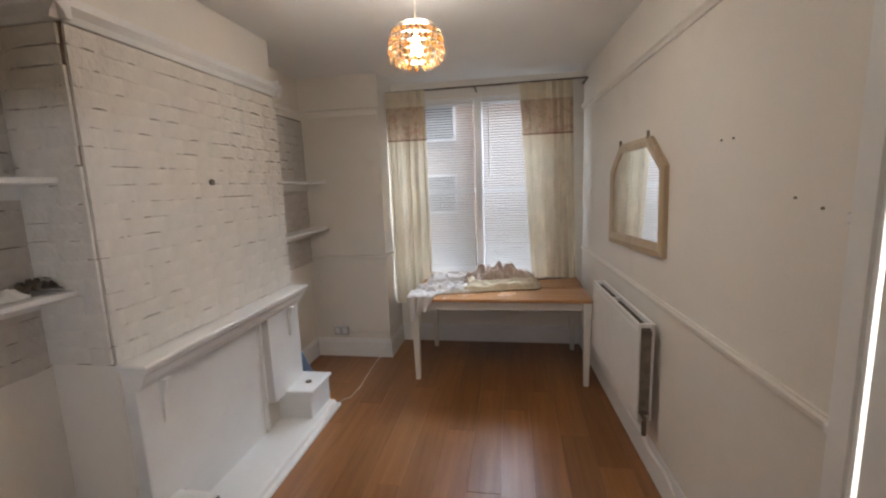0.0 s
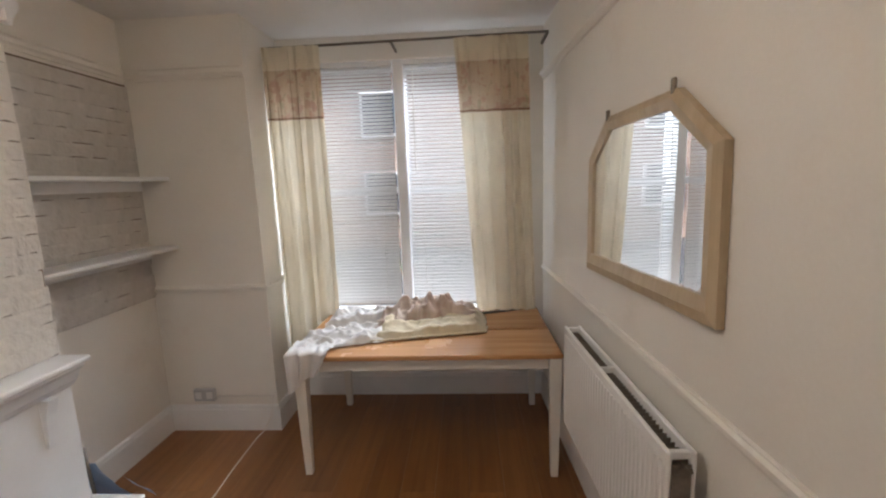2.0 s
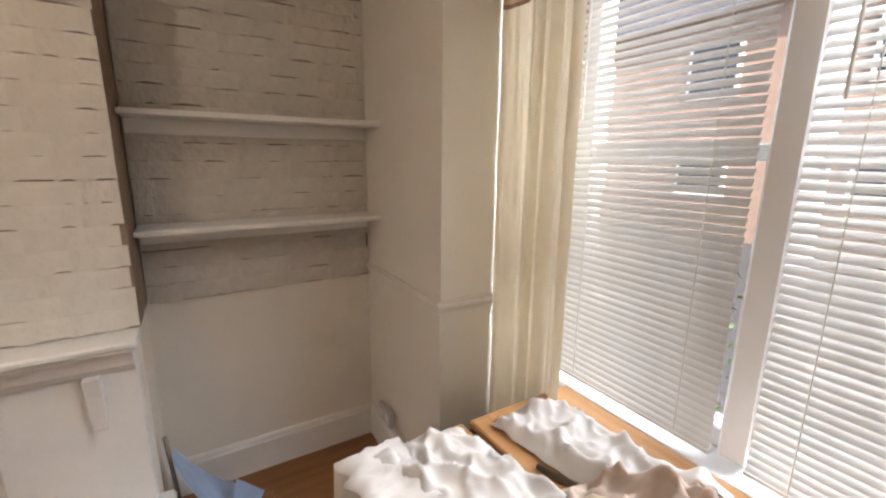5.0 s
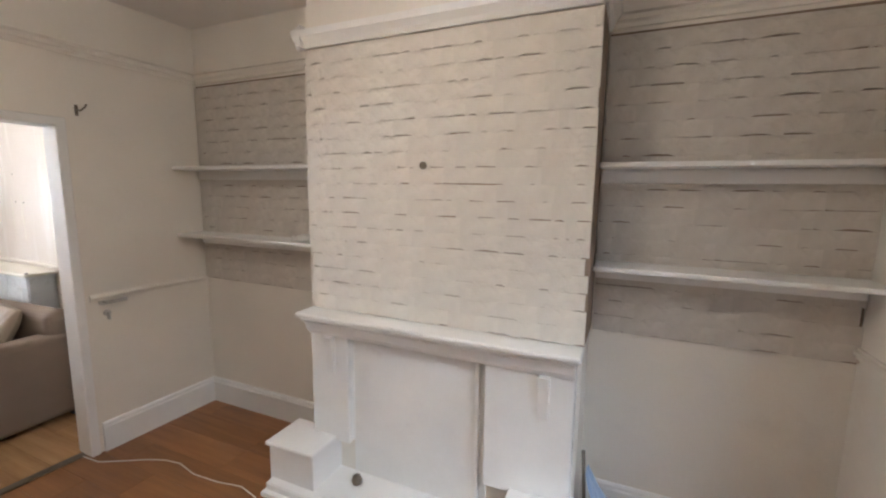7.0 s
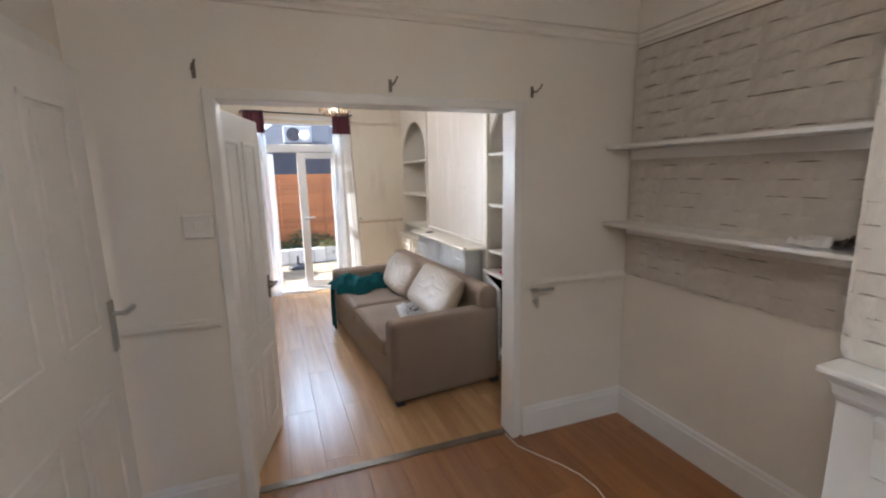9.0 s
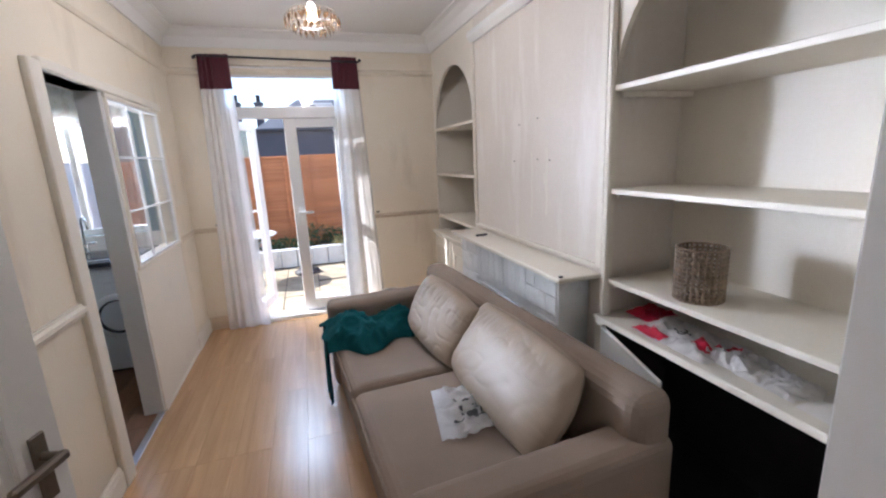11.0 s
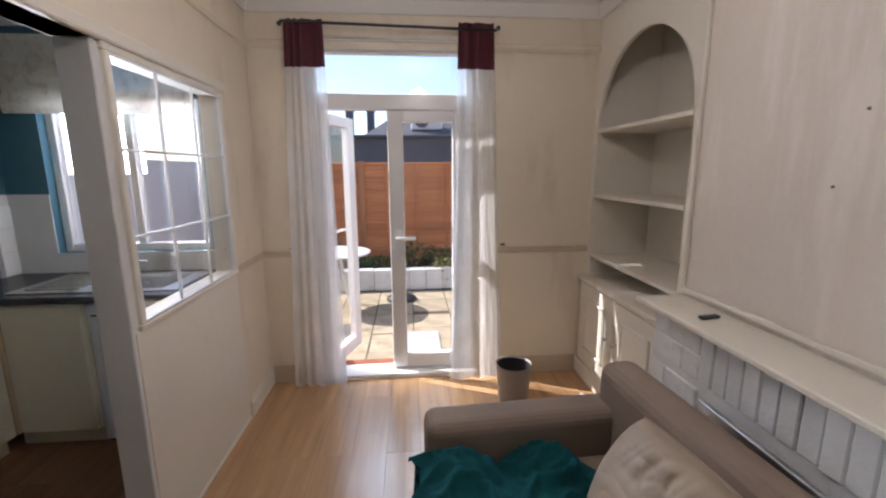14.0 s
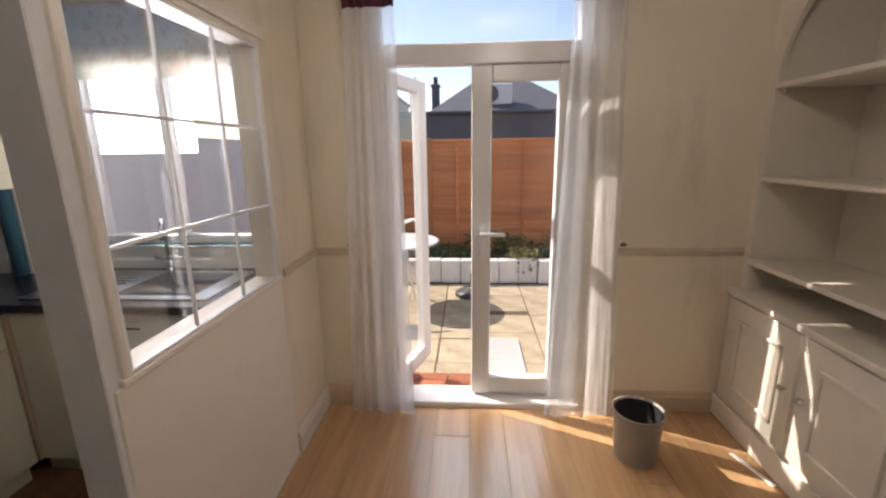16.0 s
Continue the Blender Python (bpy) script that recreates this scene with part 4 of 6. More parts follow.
slat_geo = Geo().grid(lambda u, v: (-0.30 + 0.60 * u, 0.0125 * (2 * v - 1), 0.0016 * (1 - (2 * v - 1) ** 2)), 1, 4)
slat_me = mesh_of("slat", slat_geo, M_SLAT, True)
for cx, tilt in ((0.718, 56), (1.412, 55)):
    bl = thing("venetian_blind", (cx, 4.25, 0.78), "white slatted venetian blind, lowered and half tilted", "blind", "window blinds")
    part("head_rail", Geo().box(cx - 0.305, cx + 0.305, 4.225, 4.262, 2.51, 2.54, 0.003), M_UPVC, bl)
    part("bottom_rail", Geo().box(cx - 0.302, cx + 0.302, 4.235, 4.260, 0.785, 0.80, 0.003), M_UPVC, bl)
    n = 68
    for k in range(n):
        piece("slat", slat_me, bl, pose(cx, 4.245, 0.81 + k * (2.50 - 0.81) / (n - 1), tilt + rng.uniform(-2, 2)))
    for s in (-0.2, 0.2):
        part("ladder_cord", Geo().cyl((cx + s, 4.231, 0.80), (cx + s, 4.231, 2.51), 0.0013, n=5), M_WIRE, bl)
    part("wand", Geo().cyl((cx - 0.24, 4.215, 1.75), (cx - 0.24, 4.222, 2.50), 0.004, n=6), M_WIRE, bl)

# mirror on the long wall
mir = thing("wall_mirror", (2.15, 2.66, 1.26), "overmantel mirror with clipped corners and a limed wood frame", "mirror")
OUT = [(2.235, 1.29), (3.255, 1.245), (3.25, 1.775), (3.04, 1.94), (2.485, 1.945), (2.25, 1.775)]


def shrink(ol, d):
    cx, cz = sum(p[0] for p in ol) / len(ol), sum(p[1] for p in ol) / len(ol)
    return [(cx + (y - cx) * (1 - d / 0.52), cz + (z - cz) * (1 - d / 0.34)) for y, z in ol]


INN = shrink(OUT, 0.068)
MIDL = shrink(OUT, 0.03)
g = Geo(EAST)
n = len(OUT)
rings = [(OUT, -0.002), (OUT, -0.026), (MIDL, -0.036), (INN, -0.028), (INN, -0.006)]
g.add([(x, y, z) for ol, x in rings for y, z in ol], [(r * n + k, r * n + (k + 1) % n, (r + 1) * n + (k + 1) % n, (r + 1) * n + k) for r in range(4) for k in range(n)])
part("frame", g, M_FRAME, mir)
g = Geo(EAST)
g.add([(-0.020, y, z) for y, z in INN] + [(-0.004, y, z) for y, z in INN], [tuple(range(n)), tuple(range(n, 2 * n))[::-1]] + [(k, (k + 1) % n, n + (k + 1) % n, n + k) for k in range(n)])
part("mirror_glass", g, M_MIRROR, mir)
for y, z in ((2.50, 1.965), (3.02, 1.955)):
    part("hanging_hook", Geo(EAST).box(-0.034, -0.020, y - 0.008, y + 0.008, z - 0.035, z + 0.012, 0.003), M_DARKMETAL, mir)

# radiator
rad = thing("radiator", (2.08, 2.72, 0.35), "white double-panel radiator on brackets under the dado rail", "radiator")
R0, R1 = 2.25, 3.30
for x, nm in ((-0.115, "front_panel"), (-0.045, "rear_panel")):
    g = Geo(EAST).box(x - 0.008, x + 0.008, R0, R1, 0.36, 0.93, 0.006)
    if nm == "front_panel":
        for k in range(33):
            y = R0 + 0.03 + k * (R1 - R0 - 0.06) / 32
            part("rib", Geo(EAST).box(x - 0.013, x - 0.006, y - 0.010, y + 0.010, 0.40, 0.89, 0.005), M_RAD, rad)
    part(nm, g, M_RAD, rad)
for k in range(44):
    y = R0 + 0.02 + k * (R1 - R0 - 0.04) / 43
    part("convector_fin", Geo(EAST).box(-0.106, -0.054, y - 0.0015, y + 0.0015, 0.40, 0.90), M_GRILLE, rad)
for y in (R0 + 0.01, R0 + 0.55, R1 - 0.03):
    part("top_bracket", Geo(EAST).box(-0.108, -0.052, y, y + 0.018, 0.90, 0.925, 0.003), M_RAD, rad)
# brown sheet stands in for the shade between the panels at this end
part("side_vent", Geo(EAST).box(-0.107, -0.053, R0, R0 + 0.006, 0.40, 0.89), M_GRILLE, rad)
for z in (0.41, 0.875):
    part("end_plug", Geo(EAST).cyl((-0.08, R0 + 0.02, z), (-0.08, R0 - 0.012, z), 0.016).cyl((-0.105, R0 - 0.004, z), (-0.055, R0 - 0.004, z), 0.008), M_DARKMETAL, rad)
part("wall_bracket", Geo(EAST).box(-0.05, 0.0, R0 + 0.15, R0 + 0.18, 0.42, 0.84).box(-0.06, 0.0, R1 - 0.2, R1 - 0.17, 0.42, 0.84), M_RAD, rad)
part("valve", Geo(EAST).cyl((-0.09, R0 - 0.01, 0.40), (-0.09, R0 - 0.045, 0.40), 0.012).cyl((-0.09, R0 - 0.04, 0.385), (-0.09, R0 - 0.04, 0.30), 0.013), M_DARKMETAL, rad)
part("pipe", Geo(EAST).tube([(-0.09, R0 - 0.04, 0.30), (-0.085, R0 - 0.05, 0.25), (-0.06, R0 - 0.09, 0.21), (-0.035, R0 - 0.2, 0.19), (-0.03, R0 - 0.32, 0.15), (-0.03, R0 - 0.5, 0.12), (-0.03, 1.12, 0.11)], 0.011), M_RAD, rad, "", True)

# pipe and cable trunking by the hall door
pp = thing("wall_pipe", (2.18, 1.10, 0), "white painted pipe clipped to the wall beside the door", "pipe")
part("pipe", Geo(EAST).cyl((-0.02, 1.065, 0.0), (-0.02, 1.065, H1), 0.015), M_TRIM, pp, "", True)
part("trunking", Geo(EAST).box(-0.014, 0.0, 1.036, 1.048, 0, H1, 0.003), M_TRIM, pp)
for z in (1.04, 1.60):
    part("clip", Geo(EAST).box(-0.038, 0.0, 1.04, 1.09, z - 0.014, z + 0.014, 0.004), M_TRIM, pp)
for y, z in ((1.765, 1.85), (1.68, 1.85), (1.325, 1.64), (1.215, 1.615)):
    solid("wall_plug", Geo(EAST).cyl((0.001, y, z), (-0.005, y, z), 0.0045, n=8), M_DARKMETAL, "old screw remaining in the painted wall", "screw", "wall screws")


def crystal_lamp(name, at, top, tiers, drop_mat, bulb_mat, label, dl):
    x, y, z = at
    th = thing(name, (x, y, top), label, "ceiling lamp")
    part("ceiling_cup", Geo().lathe([(0.0, -0.05), (0.03, -0.045), (0.05, -0.01), (0.052, 0)], (x, y, top), 20), M_CEIL, th, "", True)
    part("flex", Geo().cyl((x, y, top - 0.04), (x, y, z + tiers[0][1] + 0.02), 0.0035, n=6), M_WIRE, th)
    part("lamp_holder", Geo().lathe([(0.012, 0.03), (0.02, 0.02), (0.02, -0.03), (0.012, -0.035)], (x, y, z + tiers[0][1]), 14), M_METAL, th, "", True)
    part("bulb", Geo().lathe([(0.001, -0.055), (0.02, -0.045), (0.028, -0.02), (0.022, 0.015), (0.013, 0.04), (0.001, 0.045)], (x, y, z + 0.012), 14), bulb_mat, th, "glowing bulb", True)
    dg = Geo()
    w, h = 0.011, dl
    dg.add([(0, 0, 0)] + [(w * math.cos(a), w * math.sin(a) * 0.6, -h * 0.45) for a in (0, math.pi / 2, math.pi, 3 * math.pi / 2)] + [(0, 0, -h)],
           [(0, 1, 2), (0, 2, 3), (0, 3, 4), (0, 4, 1), (5, 2, 1), (5, 3, 2), (5, 4, 3), (5, 1, 4)])
    dm = mesh_of("crystal_drop", dg, drop_mat)
    for r, dz, nn in tiers:
        part("ring", Geo().tube([(x + r * math.cos(a * math.pi / 12), y + r * math.sin(a * math.pi / 12), z + dz) for a in range(25)], 0.003, 5), M_METAL, th, "", True)
        for k in range(nn):
            a = 2 * math.pi * (k + rng.uniform(-0.2, 0.2)) / nn
            piece("crystal_drop", dm, th, pose(x + r * math.cos(a), y + r * math.sin(a), z + dz, rng.uniform(-9, 9), rng.uniform(-9, 9), math.degrees(a) + 90))
    return th


lamp1 = crystal_lamp("pendant_lamp", (0.945, 1.985, 2.36), H1 - 0.03, [(0.085, 0.10, 16), (0.115, 0.075, 24), (0.128, 0.04, 26), (0.130, 0.005, 26), (0.124, -0.025, 24), (0.10, -0.045, 18), (0.06, -0.055, 10)], M_AMBER, M_BULB, "lit pendant lamp of amber crystal drops", 0.042)
lamp2 = crystal_lamp("pendant_lamp", (0.852, -2.25, 2.325), H2, [(0.045, 0.13, 8), (0.12, 0.005, 20), (0.14, -0.02, 22), (0.10, -0.05, 16)], M_CLEARDROP, M_BULB2, "small chandelier of smoky crystal drops, lit", 0.05)

# hooks, handle, switch and sockets
for x, z in ((0.955, 2.10), (0.105, 2.08), (-0.695, 2.085)):
    hk = Geo(SOUTH).box(x - 0.008, x + 0.008, 0.0, 0.008, z - 0.03, z + 0.03, 0.002).tube([(x, 0.008, z), (x, 0.05, z - 0.005), (x - 0.01, 0.07, z + 0.01), (x - 0.02, 0.075, z + 0.03)], 0.005)
    solid("wall_hook", hk, M_DARKMETAL, "small metal curtain bracket screwed above the doorway", "hook", "doorway hooks")
hd = thing("lever_handle", (0.07, 0.03, 0.94), "satin metal lever handle with a key, on the painted wall", "handle")
part("rose", Geo(SOUTH).cyl((-0.73, 0.001, 0.955), (-0.73, 0.012, 0.955), 0.024, n=18), M_METAL, hd)
part("lever", Geo(SOUTH).cyl((-0.73, 0.01, 0.955), (-0.73, 0.055, 0.955), 0.009).box(-0.84, -0.72, 0.045, 0.062, 0.945, 0.966, 0.005), M_METAL, hd)
part("key_plate", Geo(SOUTH).cyl((-0.745, 0.001, 0.88), (-0.745, 0.010, 0.88), 0.02, n=18).box(-0.75, -0.74, 0.01, 0.035, 0.84, 0.885, 0.002), M_METAL, hd)
sw = thing("light_switch", (1.82, 0, 1.44), "white plastic wall switch box", "switch")
part("box", Geo(SOUTH).box(0.945, 1.065, 0.0, 0.03, 1.385, 1.495, 0.006), M_SOCKET, sw)
part("rocker", Geo(SOUTH).box(0.985, 1.02, 0.03, 0.035, 1.42, 1.46, 0.003), M_SOCKET, sw)
sk = thing("wall_socket", (-0.33, 3.8, 0.30), "grey plastic double socket on the skirting of the pier", "socket")
part("plate", Geo().box(-0.41, -0.26, 3.795, 3.822, 0.235, 0.325, 0.005), M_SOCKETG, sk)
for x in (-0.375, -0.295):
    part("outlet", Geo().box(x - 0.022, x + 0.022, 3.791, 3.796, 0.255, 0.305, 0.002), M_SOCKET, sk)
solid("wall_cable", Geo().tube([(-0.26, 3.812, 0.27), (0.05, 3.815, 0.265), (0.155, 3.812, 0.27), (0.13, 3.80, 0.12), (0.075, 3.785, 0.02), (0.05, 3.72, 0.004), (0.055, 3.55, 0.004), (0.06, 3.39, 0.004), (0.075, 3.18, 0.004), (0.06, 3.0, 0.004), (0.0, 2.93, 0.004)], 0.0035), M_WIRE, "white flex trailing from the socket over the floor", "cable", smooth=True)
solid("floor_cable", Geo().tube([(0.235, -0.05, 0.004), (0.23, 0.03, 0.004), (0.225, 0.12, 0.004), (0.16, 0.24, 0.004), (0.09, 0.36, 0.004), (0.045, 0.47, 0.004), (0.03, 0.58, 0.004), (0.06, 0.74, 0.004), (0.05, 0.92, 0.004), (0.02, 1.08, 0.004), (0.05, 1.22, 0.004)], 0.0035), M_WIRE, "white flex snaking over the laminate floor", "cable", smooth=True)
solid("picture_nail", Geo().cyl((-0.30, 2.058, 1.772), (-0.265, 2.058, 1.772), 0.014, 0.011, n=10).cyl((-0.27, 2.058, 1.772), (-0.262, 2.058, 1.772), 0.018, n=10), M_DARKMETAL, "old round hook in the chimney breast brickwork", "hook")
# small things on the shelf by the doorway
st = thing("paper_bundle", (-0.5, 1.2, 1.335), "crumpled white papers beside a dark bundle on the shelf", "papers")
part("paper", Geo().grid(lambda u, v: (-0.60 + 0.16 * u, 1.06 + 0.15 * v, 1.338 + 0.06 * crumple(u, v, 0.5, 2.2) * min(1, 5 * u * (1 - u) + 0.2)), 14, 14), M_WHITECLOTH, st, "", True)
part("dark_bundle", Geo().grid(lambda u, v: (-0.58 + 0.13 * u, 1.20 + 0.14 * v, 1.338 + 0.075 * crumple(u, v, 0.6, 5.2) * min(1, 6 * v * (1 - v) + 0.1)), 14, 14), M_DARKMETAL, st, "", True)
def sack_fn(u, v):
    """A stiff folded sack that leans against the chimney breast; v runs from its tip to the floor."""
    x = -0.30 + (u - 0.5) * (0.09 + 0.22 * v + 0.06 * (v > 0.75)) - 0.03 * v
    y = 2.862 + 0.22 * v ** 1.3 + 0.03 * (1 - u) * v + 0.012 * noise.noise(Vector((u * 3, v * 4, 3)))
    return x, y, 0.44 - 0.43 * v + 0.02 * math.sin(3 * u) * v * (1 - v)


sack = thing("plastic_bag", (-0.32, 2.95, 0.0), "pale blue plastic sack slumped against the fire surround", "bag")
part("front", Geo().grid(sack_fn, 10, 14), M_BLUEBAG, sack)
part("fold", Geo().grid(lambda u, v: tuple(Vector(sack_fn(0.95 - 0.5 * u, 0.72 + 0.2 * v)) + Vector((-0.02 * v, 0.05 + 0.07 * u * v, 0.02 + 0.05 * u * (1 - v)))), 8, 6), M_BLUEBAG, sack)
solid("fire_poker", Geo().cyl((-0.285, 2.88, 0.0), (-0.285, 2.845, 0.53), 0.008), M_DARKMETAL, "thin dark metal rod leaning against the chimney breast", "rod", smooth=True)
solid("gas_tap", Geo().lathe([(0.0, 0.05), (0.02, 0.045), (0.03, 0.02), (0.024, 0)], (-0.20, 1.70, 0.071), 14), M_DARKMETAL, "capped gas pipe end on the hearth", "pipe", smooth=True)
solid("hearth_mark", Geo().lathe([(0.0, 0.012), (0.02, 0.01), (0.025, 0)], (-0.13, 2.68, 0.286), 12), M_DARKMETAL, "metal stud on the white plinth block", "stud", smooth=True)
# ---- rear room things ----
def niche(tag, y0, y1, shelves):
    for z in shelves:
        sh = thing("niche_shelf", (-0.58, (y0 + y1) / 2, z), "cream painted shelf in the arched niche " + tag, "shelf", "niche shelves")
        part("board", Geo().box(-0.80, WX + 0.008, y0, y1, z - 0.024, z, 0.003), M_UNIT, sh)
        for y in (y0 + 0.004, y1 - 0.022):
            part("bearer", Geo().box(-0.80, WX - 0.03, y, y + 0.018, z - 0.05, z - 0.024, 0.003), M_UNIT, sh)


niche("by the garden doors", -4.064, -3.032, (1.835, 1.385, 0.945))
niche("by the doorway", -1.358, -0.128, (1.825, 1.372, 0.938))
# niche side walls
structure("wall_niche", Geo().box(-0.80, WX - 0.026, -4.11, -4.066, 0, H2).box(-0.80, WX - 0.026, -0.126, -0.08, 0, H2), M_UNIT, "cream painted niche sides")

c1 = thing("alcove_cupboard", (-0.5, -3.55, 0), "cream painted low cupboard with two panelled doors", "cupboard")
part("carcass", Geo().box(-0.79, -0.325, -4.10, -2.99, 0.11, 0.75), M_UNIT, c1)
part("top", Geo().box(-0.79, -0.295, -4.105, -2.988, 0.75, 0.78, 0.004), M_UNIT, c1)
part("plinth", Geo().box(-0.79, -0.315, -4.10, -2.99, 0.0, 0.11).box(-0.318, -0.300, -4.10, -2.99, 0, 0.125, 0.005), M_UNIT, c1)
for y0, y1, ky in ((-4.06, -3.56, -3.60), (-3.53, -3.03, -3.49)):
    d = part("door", Geo().box(-0.326, -0.308, y0, y1, 0.15, 0.735, 0.003), M_UNIT, c1)
    g = Geo()
    a, b, z0, z1 = y0 + 0.09, y1 - 0.09, 0.24, 0.64
    for p, q, r, s in ((a, a + 0.02, z0, z1), (b - 0.02, b, z0, z1), (a, b, z0, z0 + 0.02), (a, b, z1 - 0.02, z1)):
        g.box(-0.31, -0.296, p, q, r, s, 0.004)
    part("panel_moulding", g, M_UNIT, d)
    part("knob", Geo().cyl((-0.309, ky, 0.46), (-0.29, ky, 0.46), 0.007).cyl((-0.292, ky, 0.46), (-0.278, ky, 0.46), 0.016, 0.013), M_METAL, d, "small metal knob")

c2 = thing("alcove_cupboard", (-0.5, -0.75, 0), "cream low cupboard, one door ajar, empty inside with painted shade", "cupboard")
part("top", Geo().box(-0.79, -0.325, -1.40, -0.12, 0.715, 0.745, 0.004), M_UNIT, c2)
# back, side and bottom panels carry the cupboard's inner shade as near-black colour
part("back_panel", Geo().box(-0.79, -0.77, -1.38, -0.13, 0.02, 0.715), M_DARK, c2, "cupboard inside with its shade painted in")
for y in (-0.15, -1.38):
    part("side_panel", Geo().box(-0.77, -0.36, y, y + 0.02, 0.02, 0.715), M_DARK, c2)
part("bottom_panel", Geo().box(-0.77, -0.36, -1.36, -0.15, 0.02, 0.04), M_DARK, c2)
part("stile", Geo().box(-0.36, -0.335, -1.40, -1.34, 0, 0.715, 0.003).box(-0.36, -0.335, -0.17, -0.12, 0, 0.715, 0.003).box(-0.36, -0.335, -1.34, -0.17, 0, 0.06, 0.003), M_UNIT, c2)
dm = pose(-0.345, -1.34, 0, 0, 0, 90 - 16)
d = part("door", Geo(dm).box(0, 0.53, -0.018, 0.0, 0.07, 0.70, 0.003), M_TRIM, c2, "white door standing ajar")
part("catch", Geo(dm).box(0.40, 0.43, -0.026, -0.018, 0.52, 0.545, 0.003), M_DARKMETAL, d)

# brick fireplace with mantel shelf
f2 = thing("brick_fireplace", (-0.2, -2.2, 0), "white painted brick fireplace under a cream mantel shelf", "fireplace")
part("core", Geo().box(WX, -0.1885, -2.90, -1.50, 0, 0.925), M_WHITEBLK, f2)
part("mantel_shelf", Geo().box(WX, -0.125, -2.985, -1.405, 0.925, 0.95, 0.005), M_UNIT, f2)
part("fire_frame", Geo().box(-0.19, -0.168, -2.50, -1.85, 0.60, 0.645, 0.004).box(-0.19, -0.165, -2.50, -2.47, 0.0, 0.62, 0.004).box(-0.19, -0.165, -1.88, -1.85, 0, 0.62, 0.004).box(-0.175, -0.15, -2.52, -1.83, 0.645, 0.66, 0.004), M_METAL, f2, "metal fire frame")
# near-black slab on the solid core paints the shade of the fire opening
part("opening", Geo().box(-0.188, -0.178, -2.47, -1.88, 0.0, 0.62), M_DARK, f2)
BP = 0.2146
bk = [mesh_of("brick", Geo().box(0, 0.017, 0, w, 0, h, 0.005), M_WHITEBLK) for w, h in ((0.2106, 0.106), (0.1033, 0.106), (0.0705, 0.213))]
for row in range(6):
    z = 0.012 + 0.11 * row
    piece("brick", bk[1], f2, pose(-0.197, -2.895 if row % 2 else -2.895 + 6 * BP, z))
    for k in range(6):
        y = -2.895 + BP * (k + (0.5 if row % 2 else 0))
        if z > 0.61 or y + 0.21 < -2.50 or y > -1.85:
            piece("brick", bk[0], f2, pose(-0.198 + rng.uniform(-0.0025, 0.0025), y, z))
# a soldier course over the fire, with plain bricks either side
for k in range(10):
    piece("brick", bk[2], f2, pose(-0.198 + rng.uniform(-0.003, 0.003), -2.572 + k * 0.0735, 0.705))
for y0 in (-2.895, -1.834):
    for row in (0, 1):
        piece("brick", bk[row], f2, pose(-0.198 + rng.uniform(-0.002, 0.002), y0, 0.705 + 0.108 * row))
        piece("brick", bk[1 - row], f2, pose(-0.198 + rng.uniform(-0.002, 0.002), y0 + (0.1073 if row else BP), 0.705 + 0.108 * row))
solid("remote_control", Geo().box(-0.045, 0.045, -0.014, 0.014, 0, 0.013, 0.004, pose(-0.25, -2.635, 0.951, 0, 0, 8)), M_BLACKP, "small black remote on the mantel shelf", "remote")
solid("bottle_cap", Geo().cyl((-0.150, -1.425, 0.951), (-0.150, -1.425, 0.958), 0.011), M_BLACKP, "dark bottle cap on the mantel shelf", "cap")
for y, z in ((-2.32, 1.50), (-1.885, 1.505), (-2.02, 1.75), (-2.02, 1.51), (-2.25, 1.73)):
    solid("wall_plug", Geo().cyl((WX - 0.001, y, z), (WX + 0.003, y, z), 0.005, n=8), M_DARKMETAL, "empty screw hole in the chimney board", "screw hole", "board holes")


# sofa, turned a few degrees: u runs along its length, v towards the back
SM = Matrix(((0.065, -0.998, 0, 0.805), (-0.998, -0.065, 0, -0.578), (0, 0, 1, 0), (0, 0, 0, 1)))
L, D = 2.06, 0.92


def pillow(cu, cv, cz, w, h, t, m, n=22, seed=1.0, crease=0.02, pleats=0.0):
    """A stuffed cushion: a superellipse pillow with creases, standing in the frame m."""
    g = Geo(m)
    vs, fs = [], []
    for s in (1, -1):
        base = len(vs)
        for i in range(n + 1):
            for j in range(n + 1):
                a, b = 2 * i / n - 1, 2 * j / n - 1
                p = 1 - 0.10 * (b * b)
                q = 1 - 0.10 * (a * a)
                f = max(0.0, (1 - a ** 4) * (1 - b ** 4)) ** 0.45
                rim = max(abs(a), abs(b)) ** 3
                along = b if abs(a) > abs(b) else a
                wr = (crease * 0.55 * noise.noise(Vector((a * 1.6 + seed, b * 2.0, seed + s))) - crease * 0.42 * (1 - min(1, 3 * abs(noise.noise(Vector((a * 2.6 + b * 1.3 + seed, b * 2.4 - a, seed + s)))))) ** 2 * s) * f + 0.22 * crease * rim * f * noise.noise(Vector((along * 13 + seed, rim * 1.5, seed + s)))
                if pleats:
                    fold = ridged(a * 7.5 + 0.9 * b, b * 0.6, seed + 3) ** 2 + 0.35 * ridged(a * 14.0 - 2.5 * b, b * 0.6, seed + 6) ** 2
                    wr -= s * pleats * f * math.exp(-((b - 0.62) / 0.3) ** 2) * fold
                vs.append((cu + a * w / 2 * p, cv + s * (t / 2 * f) + wr, cz + b * h / 2 * q))
        for i in range(n):
            for j in range(n):
                k = base + i * (n + 1) + j
                fs.append((k, k + n + 1, k + n + 2, k + 1) if s > 0 else (k, k + 1, k + n + 2, k + n + 1))
    return g.add(vs, fs)


